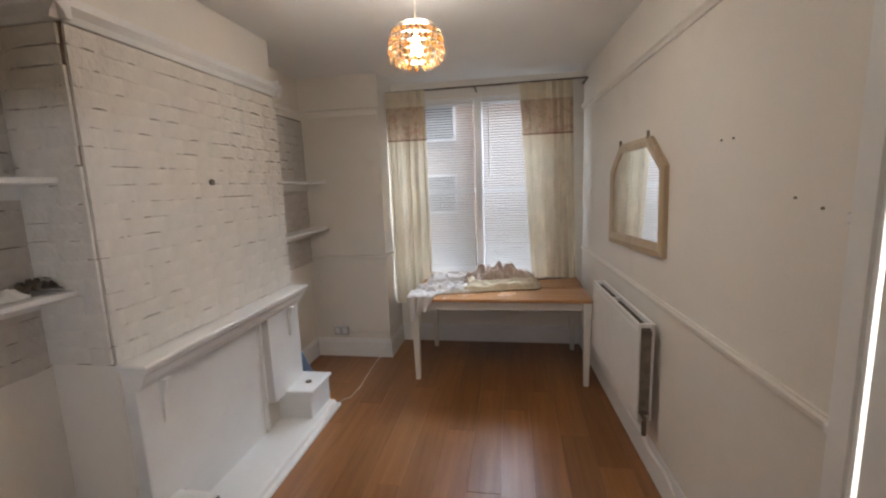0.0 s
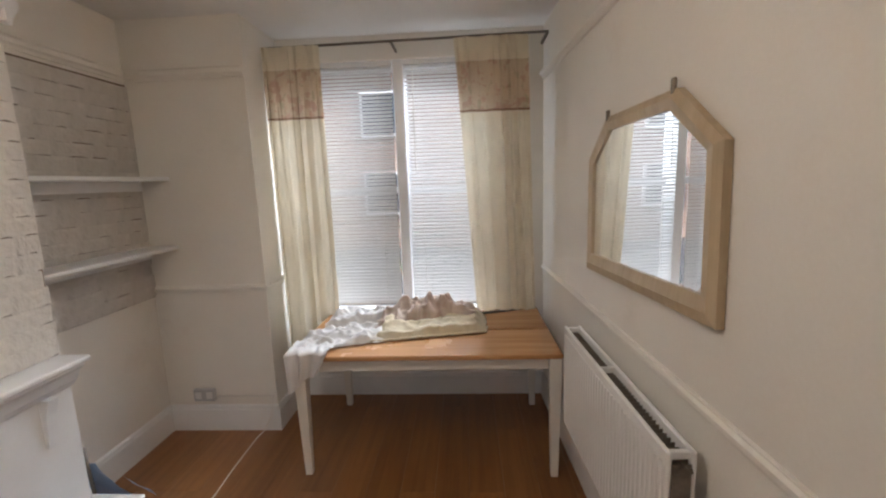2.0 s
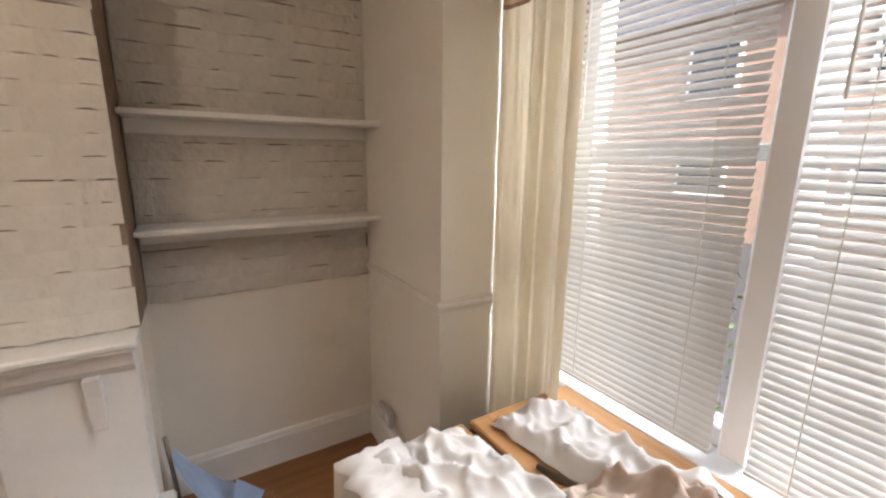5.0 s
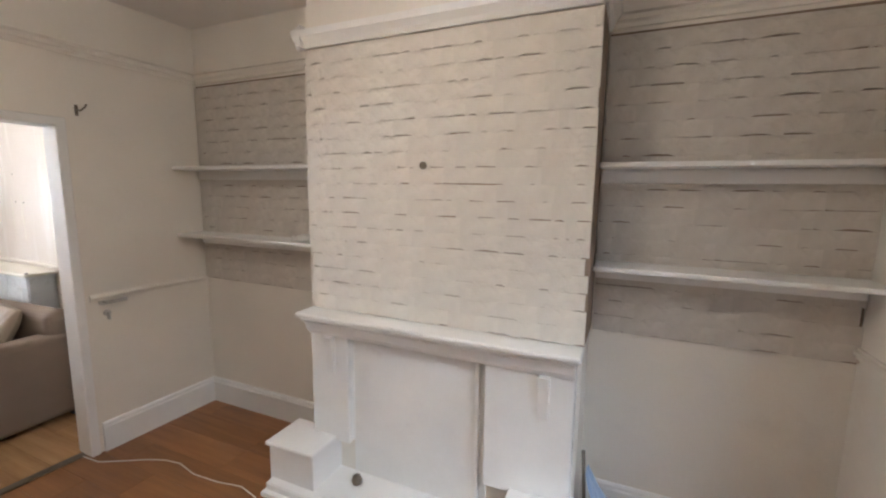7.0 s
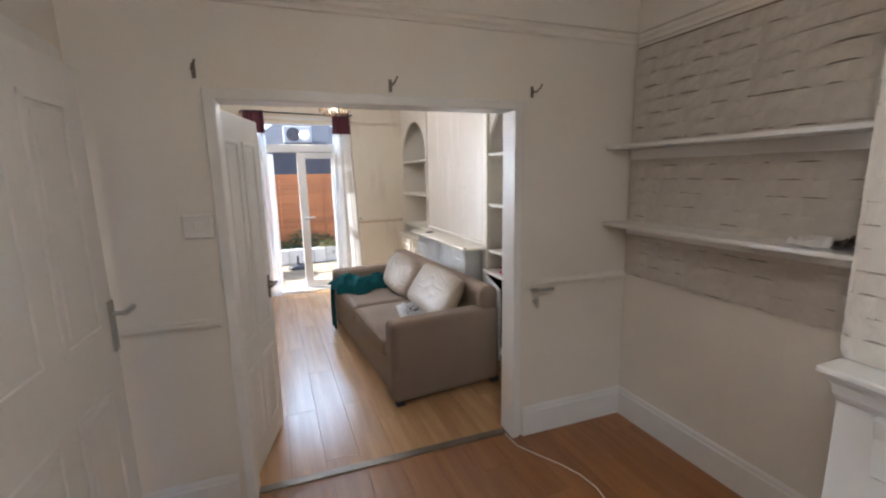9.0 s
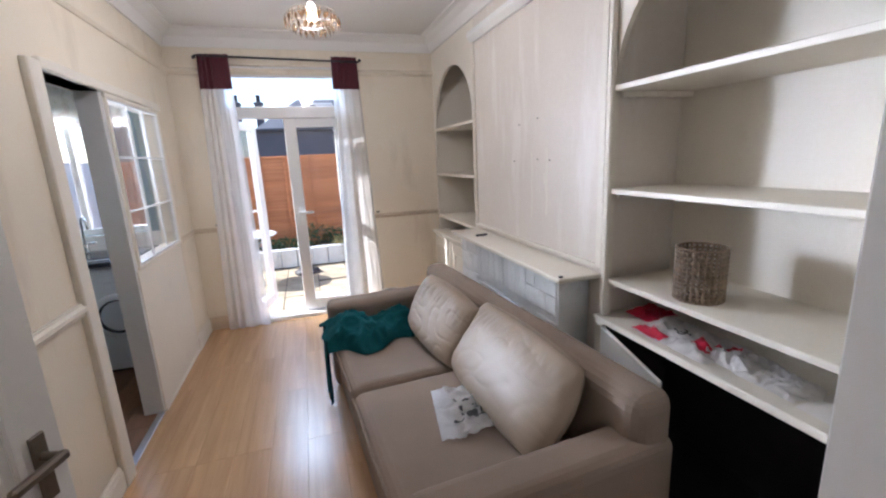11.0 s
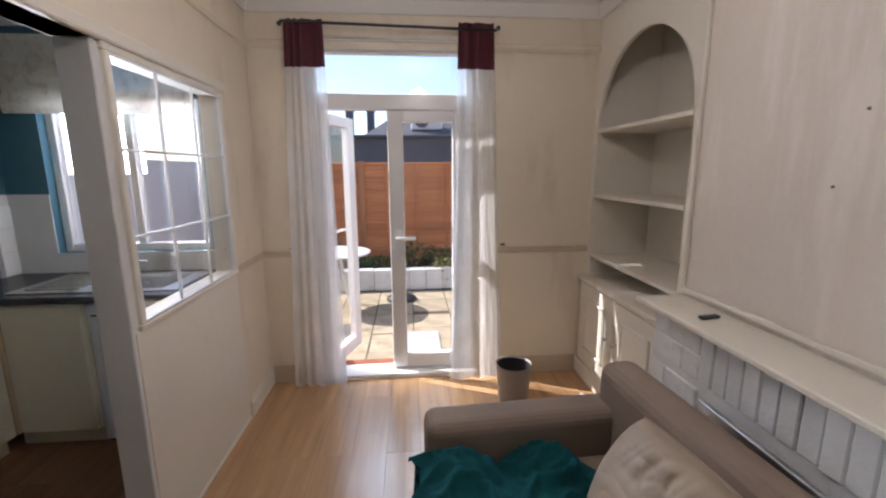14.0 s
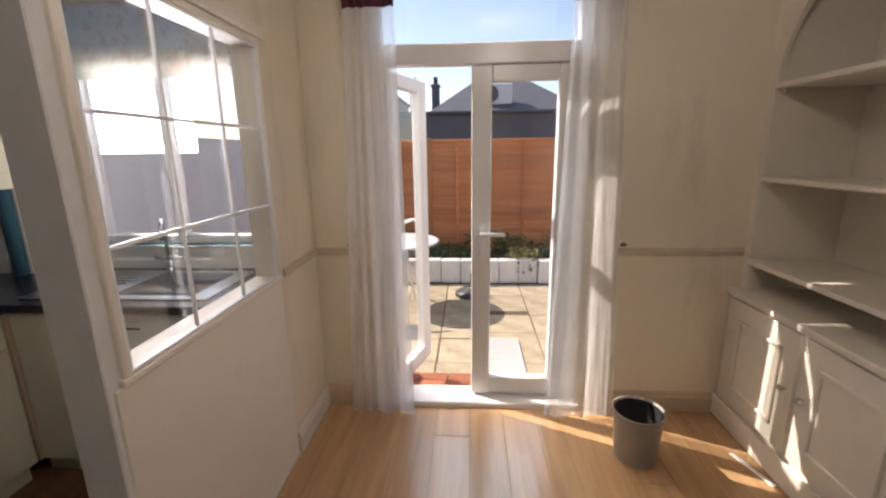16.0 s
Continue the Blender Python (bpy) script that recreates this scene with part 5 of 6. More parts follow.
def rbox(g, x0, x1, y0, y1, z0, z1, r, m):
    """A softly rounded upholstered block."""
    hx, hy, hz = (x1 - x0) / 2, (y1 - y0) / 2, (z1 - z0) / 2
    c = Vector(((x0 + x1) / 2, (y0 + y1) / 2, (z0 + z1) / 2))
    bm = bmesh.new()
    bmesh.ops.create_cube(bm, size=2)
    for v in bm.verts:
        v.co = Vector((v.co.x * hx, v.co.y * hy, v.co.z * hz))
    bmesh.ops.bevel(bm, geom=list(bm.edges), offset=min(r, hx * 0.9, hy * 0.9, hz * 0.9), segments=4, profile=0.5, affect='EDGES')
    bm.verts.index_update()
    g.m = m
    g.add([c + v.co for v in bm.verts], [tuple(v.index for v in f.verts) for f in bm.faces])
    bm.free()
    return g


so = thing("sofa", (0.4, -1.6, 0), "two-seat taupe fabric sofa on the laminate floor", "sofa")
part("base", rbox(Geo(), 0.02, L - 0.02, 0.03, D - 0.02, 0.03, 0.32, 0.03, SM), M_SOFA, so)
part("back_frame", rbox(Geo(), 0.02, L - 0.02, D - 0.19, D - 0.02, 0.03, 0.785, 0.06, SM), M_SOFA, so)
for u0, u1 in ((0, 0.17), (L - 0.17, L)):
    part("arm", rbox(Geo(), u0, u1, 0, D - 0.03, 0.03, 0.63, 0.045, SM), M_SOFA, so)
for u, v in ((0.05, 0.06), (0.05, D - 0.06), (L - 0.05, 0.06), (L - 0.05, D - 0.06)):
    part("foot", Geo(SM).box(u - 0.03, u + 0.03, v - 0.03, v + 0.03, 0, 0.035), M_BLACKP, so)
for u0, u1 in ((0.175, L / 2 - 0.004), (L / 2 + 0.004, L - 0.175)):
    sc = part("seat_cushion", rbox(Geo(), u0, u1, -0.01, D - 0.19, 0.315, 0.475, 0.05, SM), M_SOFA, so)
    part("piping", Geo(SM).tube([(u0 + 0.03 + (u1 - u0 - 0.06) * k / 10, -0.011 + 0.002 * math.sin(k), 0.455) for k in range(11)], 0.005, 5), M_SOFA, sc)
# scatter cushions leaning on the back
def lean_m(u, v, z, tilt, spin, roll):
    return SM @ Matrix.Translation((u, v, z)) @ Matrix.Rotation(radians(spin), 4, 'Z') @ Matrix.Rotation(radians(tilt), 4, 'X') @ Matrix.Rotation(radians(roll), 4, 'Y')


SATIN_LABEL = "plump creased beige satin cushion leaning on the sofa back"
for nm, label, u, v, z, w, h, t, tilt, spin, roll, sd, cr, pl, mat in (
        ("back_cushion", SATIN_LABEL, 0.645, 0.615, 0.635, 0.88, 0.42, 0.16, -34, 2, 0, 2.0, 0.008, 0.009, M_SATIN),
        ("scatter_cushion", "beige satin scatter cushion slumped on the far seat", 1.27, 0.56, 0.655, 0.60, 0.38, 0.17, -24, -10, -8, 9.0, 0.010, 0.007, M_SATIN)):
    th = thing(nm, tuple(SM @ Vector((u, v, z - h / 2))), label, "cushion", "sofa cushions")
    cm = lean_m(u, v, z, tilt, spin, roll)
    part("cover", pillow(0, 0, 0, w, h, t, cm, 90, sd, cr, pl), mat, th, "", True)
    part("seam", Geo(cm).tube([(-w / 2 * 0.90 + w * 0.90 * k / 16, 0.0, h / 2 * (1 - 0.10 * (2 * k / 16 - 1) ** 2) - 0.002) for k in range(17)], 0.005, 5), mat, th, "", True)


def soft_folds(x, y, seed):
    """Rounded lumps with a few sharp creases, about 0 to 1."""
    p = Vector((x, y, seed))
    lump = 0.5 + 0.5 * noise.noise(p * 0.9)
    ridge = (1 - min(1, 2.2 * abs(noise.noise(p * 1.3 + Vector((3, 1, 0)))))) ** 2
    fine = (1 - min(1, 2.5 * abs(noise.noise(p * 2.9)))) ** 2
    return 0.55 * lump + 0.35 * ridge + 0.12 * fine


def throw_fn(u, v):
    """A fleece over the far seat corner, its front edge falling to the floor."""
    a = 1.44 + 0.46 * u + 0.05 * noise.noise(Vector((v * 4, u * 3, 1.5)))
    b = -0.05 + 0.64 * v * (0.75 + 0.3 * math.sin(3 * u)) + 0.05 * noise.noise(Vector((u * 4, v * 3, 7.5)))
    w = min(1.0, 6 * min(u, 1 - u), 6 * (1 - v), 9 * v + 0.2)
    a += 0.05 * math.sin(v * 8 + 1)
    hh = w ** 0.7 * (0.012 + 0.13 * soft_folds(a * 6.5, b * 6.5, 4.4)) + 0.03 * w * math.exp(-((v - 0.3) / 0.25) ** 2)
    return tuple(SM @ Vector((a, b, 0.480 + hh)))


tw = thing("throw_blanket", tuple(SM @ Vector((1.6, 0.2, 0.48))), "rumpled teal fleece blanket thrown over the sofa seat", "blanket")
part("fleece", Geo().grid(throw_fn, 60, 60), M_TEAL, tw, "", True)
part("hanging_end", Geo().grid(lambda u, v: tuple(SM @ Vector((1.66 + 0.19 * u + 0.03 * math.sin(v * 4), -0.045 - 0.012 * math.sin(u * 13 + v) - 0.01 * v, 0.52 - 0.47 * v))), 24, 20), M_TEAL, tw, "", True)

pk = thing("plastic_wrapper", (0.38, -1.25, 0.475), "crinkled clear printed plastic wrapper on the seat", "wrapper")
def wrap_fn(u, v):
    return 0.53 - 0.36 * u + 0.06 * v, -1.45 + 0.36 * v + 0.12 * u * (1 - v) + 0.02 * math.sin(u * 5), 0.48 + 0.055 * crumple(u * 1.5, v * 1.6, 0.8, 6.2) * min(1, 6 * u * (1 - u) + 0.1)


part("film", Geo().grid(wrap_fn, 40, 44), M_PACK, pk, "", True)
for k in range(16):
    u0, v0 = rng.uniform(0.08, 0.8), rng.uniform(0.1, 0.8)
    du, dv = rng.choice(((0.12, 0.035), (0.05, 0.10), (0.16, 0.05)))
    part("print_bar", Geo().grid(lambda u, v: tuple(Vector(wrap_fn(u0 + du * u, v0 + dv * v)) + Vector((0, 0, 0.003))), 5, 4), M_PACKINK, pk)
part("roll", Geo().cyl((0.30, -1.36, 0.50), (0.26, -1.04, 0.495), 0.016), M_WHITECLOTH, pk, "", True)

# woven basket: uprights and hoops
bs = thing("cane_basket", (-0.50, -0.96, 0.938), "round open-weave cane basket on the niche shelf", "basket")
bx, by, bz, br_, bh = -0.495, -0.965, 0.938, 0.088, 0.218
part("base", Geo().cyl((bx, by, bz), (bx, by, bz + 0.012), br_ - 0.004, n=24), M_RUSH, bs)
for k in range(28):
    a = 2 * math.pi * k / 28
    part("upright", Geo().cyl((bx + br_ * math.cos(a), by + br_ * math.sin(a), bz), (bx + br_ * math.cos(a), by + br_ * math.sin(a), bz + bh), 0.0052, n=6), M_RUSH, bs)
for k in range(13):
    zz = bz + 0.006 + k * (bh - 0.01) / 12
    part("hoop", Geo().tube([(bx + (br_ + (0.004 if (j + k) % 2 else -0.003)) * math.cos(2 * math.pi * j / 56), by + (br_ + (0.004 if (j + k) % 2 else -0.003)) * math.sin(2 * math.pi * j / 56), zz) for j in range(57)], 0.0050, 6), M_RUSH, bs)

# carrier bags in the niche
def bag(name, x0, x1, y0, y1, z, hgt, seed, label, mat=None):
    th = thing(name, ((x0 + x1) / 2, (y0 + y1) / 2, z), label, "bag", "carrier bags")
    f = lambda u, v: (x0 + (x1 - x0) * u, y0 + (y1 - y0) * v + 0.015 * math.sin(u * 7 + seed), z + 0.004 + hgt * soft_folds(u * 3.6, v * 4.6, seed) * min(1, 5 * u * (1 - u) + 0.15, 5 * v * (1 - v) + 0.15))
    part("film", Geo().grid(f, 30, 40), mat or M_BAG, th, "", True)
    return th, f


b1, f1 = bag("carrier_bag", -0.61, -0.35, -1.18, -0.80, 0.745, 0.07, 2.6, "crumpled white carrier bag with red stripe and black letters")
for (u0, u1, v0, v1) in ((0.82, 0.98, 0.02, 0.45), (0.55, 0.8, 0.70, 0.88)):
    part("red_stripe", Geo().grid(lambda u, v: tuple(Vector(f1(u0 + (u1 - u0) * u, v0 + (v1 - v0) * v)) + Vector((0.003, 0, 0.004))), 8, 12), M_BAGRED, b1, "", True)
fc = bpy.data.curves.new("letters", 'FONT')
fc.body, fc.size, fc.extrude, fc.align_x = "SC", 0.075, 0.0008, 'CENTER'
tmp = bpy.data.objects.new("letters", fc)
scene.collection.objects.link(tmp)
bpy.context.view_layer.update()
lme = bpy.data.meshes.new_from_object(tmp.evaluated_get(bpy.context.evaluated_depsgraph_get()))
bpy.data.objects.remove(tmp)
lme.materials.clear()
lme.materials.append(M_INK)
lt = new("letters", lme)
lt.parent = b1
lt.matrix_parent_inverse = PLACE[b1.name].inverted()
lt.matrix_basis = pose(-0.45, -0.95, 0.800, 6, 6, 236)
b2, f2b = bag("carrier_bag", -0.58, -0.40, -0.88, -0.66, 0.745, 0.06, 6.3, "crumpled white and red carrier bag, half flattened")
part("red_stripe", Geo().grid(lambda u, v: tuple(Vector(f2b(0.3 + 0.3 * u, 0.1 + 0.3 * v)) + Vector((0, 0, 0.004))), 8, 8), M_BAGRED, b2, "", True)
bag("carrier_bag", -0.56, -0.39, -0.70, -0.50, 0.745, 0.05, 4.7, "thin clear-white carrier bag scrunched up in the niche")
bag("carrier_bag", -0.66, -0.47, -1.345, -1.20, 0.745, 0.055, 8.8, "flattened red carrier bag pushed into the niche", M_BAGRED)
solid("paper_sheet", Geo().grid(lambda u, v: (-0.58 + 0.20 * u, -0.50 + 0.28 * v, 0.748 + 0.006 * math.sin(u * 3 + v * 2)), 6, 6), M_WHITECLOTH, "pale paper sheets lying in the niche", "paper", smooth=True)

# bin
bn = thing("waste_bin", (0.29, -3.69, 0), "small tapered grey plastic waste bin on the floor", "bin")
part("body", Geo().lathe([(0.0, 0.006), (0.088, 0.006), (0.092, 0.0), (0.098, 0.01), (0.119, 0.262), (0.123, 0.268), (0.122, 0.274), (0.115, 0.27), (0.094, 0.015), (0.0, 0.015)], (0.29, -3.69, 0), 32), M_BIN, bn, "", True)
# black skin over the grey inner wall paints the shade inside the bin
part("liner", Geo().lathe([(0.112, 0.262), (0.1, 0.12), (0.092, 0.03), (0.0, 0.025)], (0.29, -3.69, 0), 32), M_BLACKP, bn, "dark inside", True)

solid("trim_offcut", Geo().box(-0.012, 0.012, -0.115, 0.115, 0, 0.006, 0.002, pose(-0.245, -3.625, 0, 0, 0, 18)), M_TRIM, "loose white strip of trim on the laminate floor", "trim")

# garden door curtains
rp = thing("curtain_rail", (1.07, -4.0, 2.47), "thin black metal curtain pole over the garden doors", "curtain rail")
part("rod", Geo().cyl((0.385, -3.99, 2.455), (1.76, -3.99, 2.485), 0.009), M_BLACKP, rp, "", True)
for x in (0.375, 1.765):
    part("finial", Geo().lathe([(0, 0.016), (0.012, 0.01), (0.016, 0), (0.012, -0.01), (0, -0.016)], (x, -3.99, 2.47), 12), M_BLACKP, rp, "", True)
for x in (0.45, 1.70):
    part("bracket", Geo().box(x - 0.007, x + 0.007, -4.11, -3.985, 2.45, 2.465, 0.003), M_BLACKP, rp)
SB = [("header", 2.50, 2.215, M_PLUM), ("voile", 2.215, 0.015, M_SHEER)]
curtain("voile_curtain", 1.50, 1.745, -3.995, SB, 3.4, 0.013, "white voile curtain with a plum satin header", 0.55, "garden door curtains", 0.02, 0.15)
curtain("voile_curtain", 0.405, 0.635, -3.995, SB, 3.2, 0.013, "white voile curtain with a plum satin header", 0.70, "garden door curtains", -0.02, 0.15)
for x in (1.785, 0.285):
    solid("tieback_hook", Geo().cyl((x, -4.11, 1.025), (x, -4.06, 1.025), 0.006).cyl((x, -4.065, 1.025), (x + 0.03, -4.05, 1.027), 0.008), M_DARKMETAL, "small brass tieback hook on the wall", "hook", "tieback hooks")

# ---- kitchen things ----
def handle_bar(g, x, y, z, ln, way):
    """A bow handle: way 'v' upright, 'h' along y."""
    a, b = ((x, y, z - ln / 2), (x, y, z + ln / 2)) if way == 'v' else ((x, y - ln / 2, z), (x, y + ln / 2, z))
    a, b = Vector(a), Vector(b)
    o = Vector((-0.028, 0, 0))
    return g.tube([a, a + o * 0.8, a + o + (b - a) * 0.1, b + o - (b - a) * 0.1, b + o * 0.8, b], 0.005, 6)


for y0, y1 in ((-3.40, -2.85), (-2.845, -2.3)):
    ku = thing("base_unit", (3.5, (y0 + y1) / 2, 0), "cream kitchen base unit with a drawer and a door", "kitchen unit", "base units")
    part("carcass", Geo().box(3.22, 3.80, y0, y1, 0.10, 0.86), M_KDOOR, ku)
    part("plinth", Geo().box(3.26, 3.80, y0, y1, 0, 0.10), M_KDOOR, ku)
    dr = part("drawer_front", Geo().box(3.20, 3.22, y0 + 0.003, y1 - 0.003, 0.70, 0.855, 0.003), M_KDOOR, ku)
    part("handle", handle_bar(Geo(), 3.20, (y0 + y1) / 2, 0.785, 0.13, 'h'), M_METAL, dr, "", True)
    do = part("door", Geo().box(3.20, 3.22, y0 + 0.003, y1 - 0.003, 0.105, 0.695, 0.003), M_KDOOR, ku)
    part("handle", handle_bar(Geo(), 3.20, y1 - 0.05, 0.60, 0.11, 'v'), M_METAL, do, "", True)
ku = thing("sink_unit", (3.0, -3.7, 0), "cream kitchen corner base unit under the sink", "kitchen unit", "base units")
part("carcass", Geo().box(2.78, 3.80, -4.02, -3.44, 0.10, 0.86), M_KDOOR, ku)
part("plinth", Geo().box(2.78, 3.24, -4.02, -3.48, 0, 0.10), M_KDOOR, ku)
part("door", Geo().box(2.785, 3.19, -3.44, -3.42, 0.105, 0.855, 0.003), M_KDOOR, ku)
part("corner_post", Geo().box(3.193, 3.218, -3.44, -3.405, 0.105, 0.855, 0.003), M_FRAME, ku)
wm = thing("washing_machine", (2.47, -3.72, 0), "white front-loading washing machine under the worktop", "washing machine")
part("body", Geo().box(2.175, 2.77, -4.0, -3.45, 0.02, 0.855, 0.008), M_APPL, wm)
part("control_panel", Geo().box(2.18, 2.765, -3.45, -3.442, 0.73, 0.85, 0.003), M_APPL, wm)
# black bar on the panel paints the shade of the drawer slot
part("drawer_slot", Geo().box(2.60, 2.74, -3.442, -3.438, 0.775, 0.785), M_BLACKP, wm)
part("door_ring", Geo(pose(2.47, -3.44, 0.46, 90)).lathe([(0.135, 0.0), (0.175, 0.0), (0.18, 0.02), (0.15, 0.03), (0.135, 0.02)], (0, 0, -0.012), 32), M_APPL, wm, "", True)
part("door_glass", Geo(pose(2.47, -3.44, 0.46, 90)).lathe([(0.14, 0.0), (0.12, 0.02), (0.06, 0.035), (0, 0.04)], (0, 0, -0.01), 28), M_DRUM, wm, "dark door glass", True)
# black slab fills the gap under the body, its shade put in as colour
part("toe_gap", Geo().box(2.19, 2.755, -3.98, -3.47, 0, 0.02), M_BLACKP, wm)
solid("worktop", Geo().box(3.175, 3.80, -3.40, -2.3, 0.862, 0.90, 0.006).box(2.15, 3.80, -4.02, -3.40, 0.862, 0.90, 0.006), M_WORK, "black speckled laminate worktop, L-shaped", "worktop")
snk = thing("sink", (2.72, -3.72, 0.9), "stainless steel inset sink with drainer", "sink")
part("rim", Geo().box(2.30, 3.20, -3.94, -3.48, 0.901, 0.908, 0.003), M_STEEL, snk)
# flat dark plate on the steel rim paints the shade of the bowl's hollow
g = Geo().box(2.40, 2.78, -3.88, -3.54, 0.9085, 0.912)
part("bowl", g, M_DRUM, snk)
for k in range(7):
    part("drainer_rib", Geo().box(2.86, 3.15, -3.86 + 0.05 * k, -3.845 + 0.05 * k, 0.908, 0.914, 0.003), M_STEEL, snk)
part("tap", Geo().cyl((2.78, -3.92, 0.905), (2.78, -3.92, 0.98), 0.018).tube([(2.78, -3.92, 0.97), (2.78, -3.92, 1.15), (2.76, -3.89, 1.20), (2.72, -3.83, 1.21), (2.68, -3.77, 1.17), (2.67, -3.75, 1.12)], 0.010).cyl((2.70, -3.92, 0.985), (2.86, -3.92, 0.985), 0.009), M_STEEL, snk, "", True)
wu = thing("wall_unit", (3.65, -3.43, 1.38), "cream two-door kitchen wall cupboard", "kitchen unit")
part("carcass", Geo().box(3.50, 3.798, -3.84, -3.02, 1.375, 2.09), M_KDOOR, wu)
for y0, y1, hy in ((-3.84, -3.432, -3.47), (-3.428, -3.02, -3.39)):
    d = part("door", Geo().box(3.48, 3.50, y0, y1, 1.375, 2.09, 0.003), M_KDOOR, wu)
    part("handle", handle_bar(Geo(), 3.48, hy, 1.47, 0.12, 'v'), M_METAL, d, "", True)
tl = thing("tile_splashback", (3.79, -3.2, 0.9), "white glazed wall tiles above the worktop", "tiles", kind="structure")
part("grout", Geo().box(3.792, 3.80, -3.90, -2.3, 0.90, 1.42).box(3.30, 3.792, -4.02, -4.012, 0.90, 1.42).box(3.552, 3.56, -4.012, -3.90, 0.90, 1.42).box(3.56, 3.79, -3.90, -3.892, 0.90, 1.42).box(2.14, 3.30, -4.02, -4.012, 0.90, 1.03), M_GROUT, tl)
te = mesh_of("tile", Geo().box(-0.006, 0, 0.002, 0.148, 0.002, 0.148, 0.002), M_TILE)
for i in range(10):
    for k in range(3):
        piece("tile", te, tl, pose(3.792, -3.89 + 0.15 * i, 0.905 + 0.15 * k + 0.06 * (k > 2)))
for k in range(3):
    piece("tile", te, tl, pose(3.552, -4.05 + 0.15 * 0, 0.905 + 0.15 * k))
so2 = thing("wall_socket", (3.79, -3.45, 1.2), "white double socket on the tiles", "socket")
part("plate", Geo().box(3.775, 3.786, -3.57, -3.37, 1.18, 1.27, 0.003), M_SOCKET, so2)
rb = thing("roman_blind", (2.95, -3.99, 1.9), "white dotted cotton blind gathered over the kitchen window", "blind")
part("folds", Geo().grid(lambda u, v: (2.34 + 1.12 * u, -3.985 + 0.014 * math.sin(v * 16), 2.38 - 0.46 * v), 20, 30), M_DOTTED, rb, "", True)
solid("boxed_pipe", Geo().cyl((3.60, -3.87, 0.9), (3.60, -3.87, 2.43), 0.035), M_BLUE, "blue painted pipe in the kitchen corner", "pipe", smooth=True)

# ---- garden ----
GZ = -0.16
structure("ground", Geo().box(-60, 60, -90, -4.30, GZ - 0.3, GZ - 0.03), M_EARTH, "bare garden earth reaching into the distance")
structure("ground_front", Geo().box(-60, 60, 4.6, 60, -0.9, -0.6), M_ROAD, "dark asphalt forecourt and street")
tpav = thing("pavement_patio", (1, -5.8, GZ), "sandstone slab patio outside the garden doors", "patio", kind="structure")
part("bedding", Geo().box(-2.2, 4.2, -7.05, -4.30, GZ - 0.03, GZ - 0.006), M_SOIL, tpav)
sm = [mesh_of("slab", Geo().box(0.004, 0.446, 0.004, 0.446 + 0.15 * k, -0.03, 0, 0.006), M_PATIO) for k in (0, 1)]
x = -2.2
while x < 4.1:
    y, k = -7.04, rng.randint(0, 1)
    while y < -4.75:
        k = 1 - k
        piece("slab", sm[k], tpav, pose(x, y, GZ + rng.uniform(-0.004, 0.004), rng.uniform(-0.5, 0.5), 0, 0))
        y += 0.45 + 0.15 * k
    x += 0.45
tr = thing("pavement_step", (1.2, -4.5, GZ), "terracotta brick paving strip by the threshold", "paving", kind="structure")
tme = mesh_of("paver", Geo().box(0.003, 0.207, 0.003, 0.102, 0, 0.02, 0.004), M_TERRA)
for i in range(8):
    for k in range(4):
        piece("paver", tme, tr, pose(0.45 + 0.21 * i, -4.72 + 0.105 * k, GZ + 0.01 + rng.uniform(0, 0.003)))
mt = thing("drain_grating", (0.9, -5.05, GZ), "pale ribbed grating lying on the patio", "grating")
part("plate", Geo().box(0.69, 1.11, -5.38, -4.745, GZ, GZ + 0.022, 0.004), M_MAT, mt)
for k in range(14):
    part("rib", Geo().box(0.71, 1.09, -5.36 + 0.044 * k, -5.345 + 0.044 * k, GZ + 0.02, GZ + 0.030, 0.003), M_MAT, mt)
pl = thing("planter_wall", (1, -7.1, GZ), "low white-painted block edging of the planted bed", "edging")
part("soil", Geo().box(-3.0, 5.0, -8.0, -7.16, GZ, GZ + 0.26), M_SOIL, pl)
pm = mesh_of("block", Geo().box(0.003, 0.247, 0, 0.13, 0, 0.31, 0.012), M_WHITEBLK)
for k in range(32):
    piece("block", pm, pl, pose(-3.0 + 0.25 * k, -7.20 + rng.uniform(-0.012, 0.012), GZ, 0, 0, rng.uniform(-2, 2)))
fe = thing("garden_fence", (1, -7.9, 0), "orange-stained overlap panel fence between timber posts", "fence")
FT = 1.69
slm = mesh_of("slat", Geo().prism([(0, 0), (0.012, 0), (0.006, 0.125), (0, 0.125)], 'x', 0.0, 1.79), M_FENCE)
for p in range(5):
    x0 = -3.85 + 1.86 * p
    part("post", Geo().box(x0 - 0.055, x0 + 0.035, -7.99, -7.90, GZ, FT + 0.02, 0.006), M_POST, fe)
    for k in range(17):
        piece("slat", slm, fe, Matrix.Translation((x0 + 0.04, -7.955 + 0.010 * (k % 2) + rng.uniform(0, 0.004), GZ + 0.02 + k * 0.107)) @ Matrix.Rotation(radians(rng.uniform(-0.15, 0.15)), 4, 'Y'))
    for b in (0.45, 0.95, 1.4):
        part("batten", Geo().box(x0 + 0.04 + b - 0.02, x0 + 0.04 + b + 0.02, -7.942, -7.915, GZ + 0.02, FT - 0.02, 0.003), M_FENCE, fe)
    part("cap_rail", Geo().box(x0 + 0.035, x0 + 1.83, -7.98, -7.92, FT - 0.03, FT, 0.004), M_FENCE, fe)


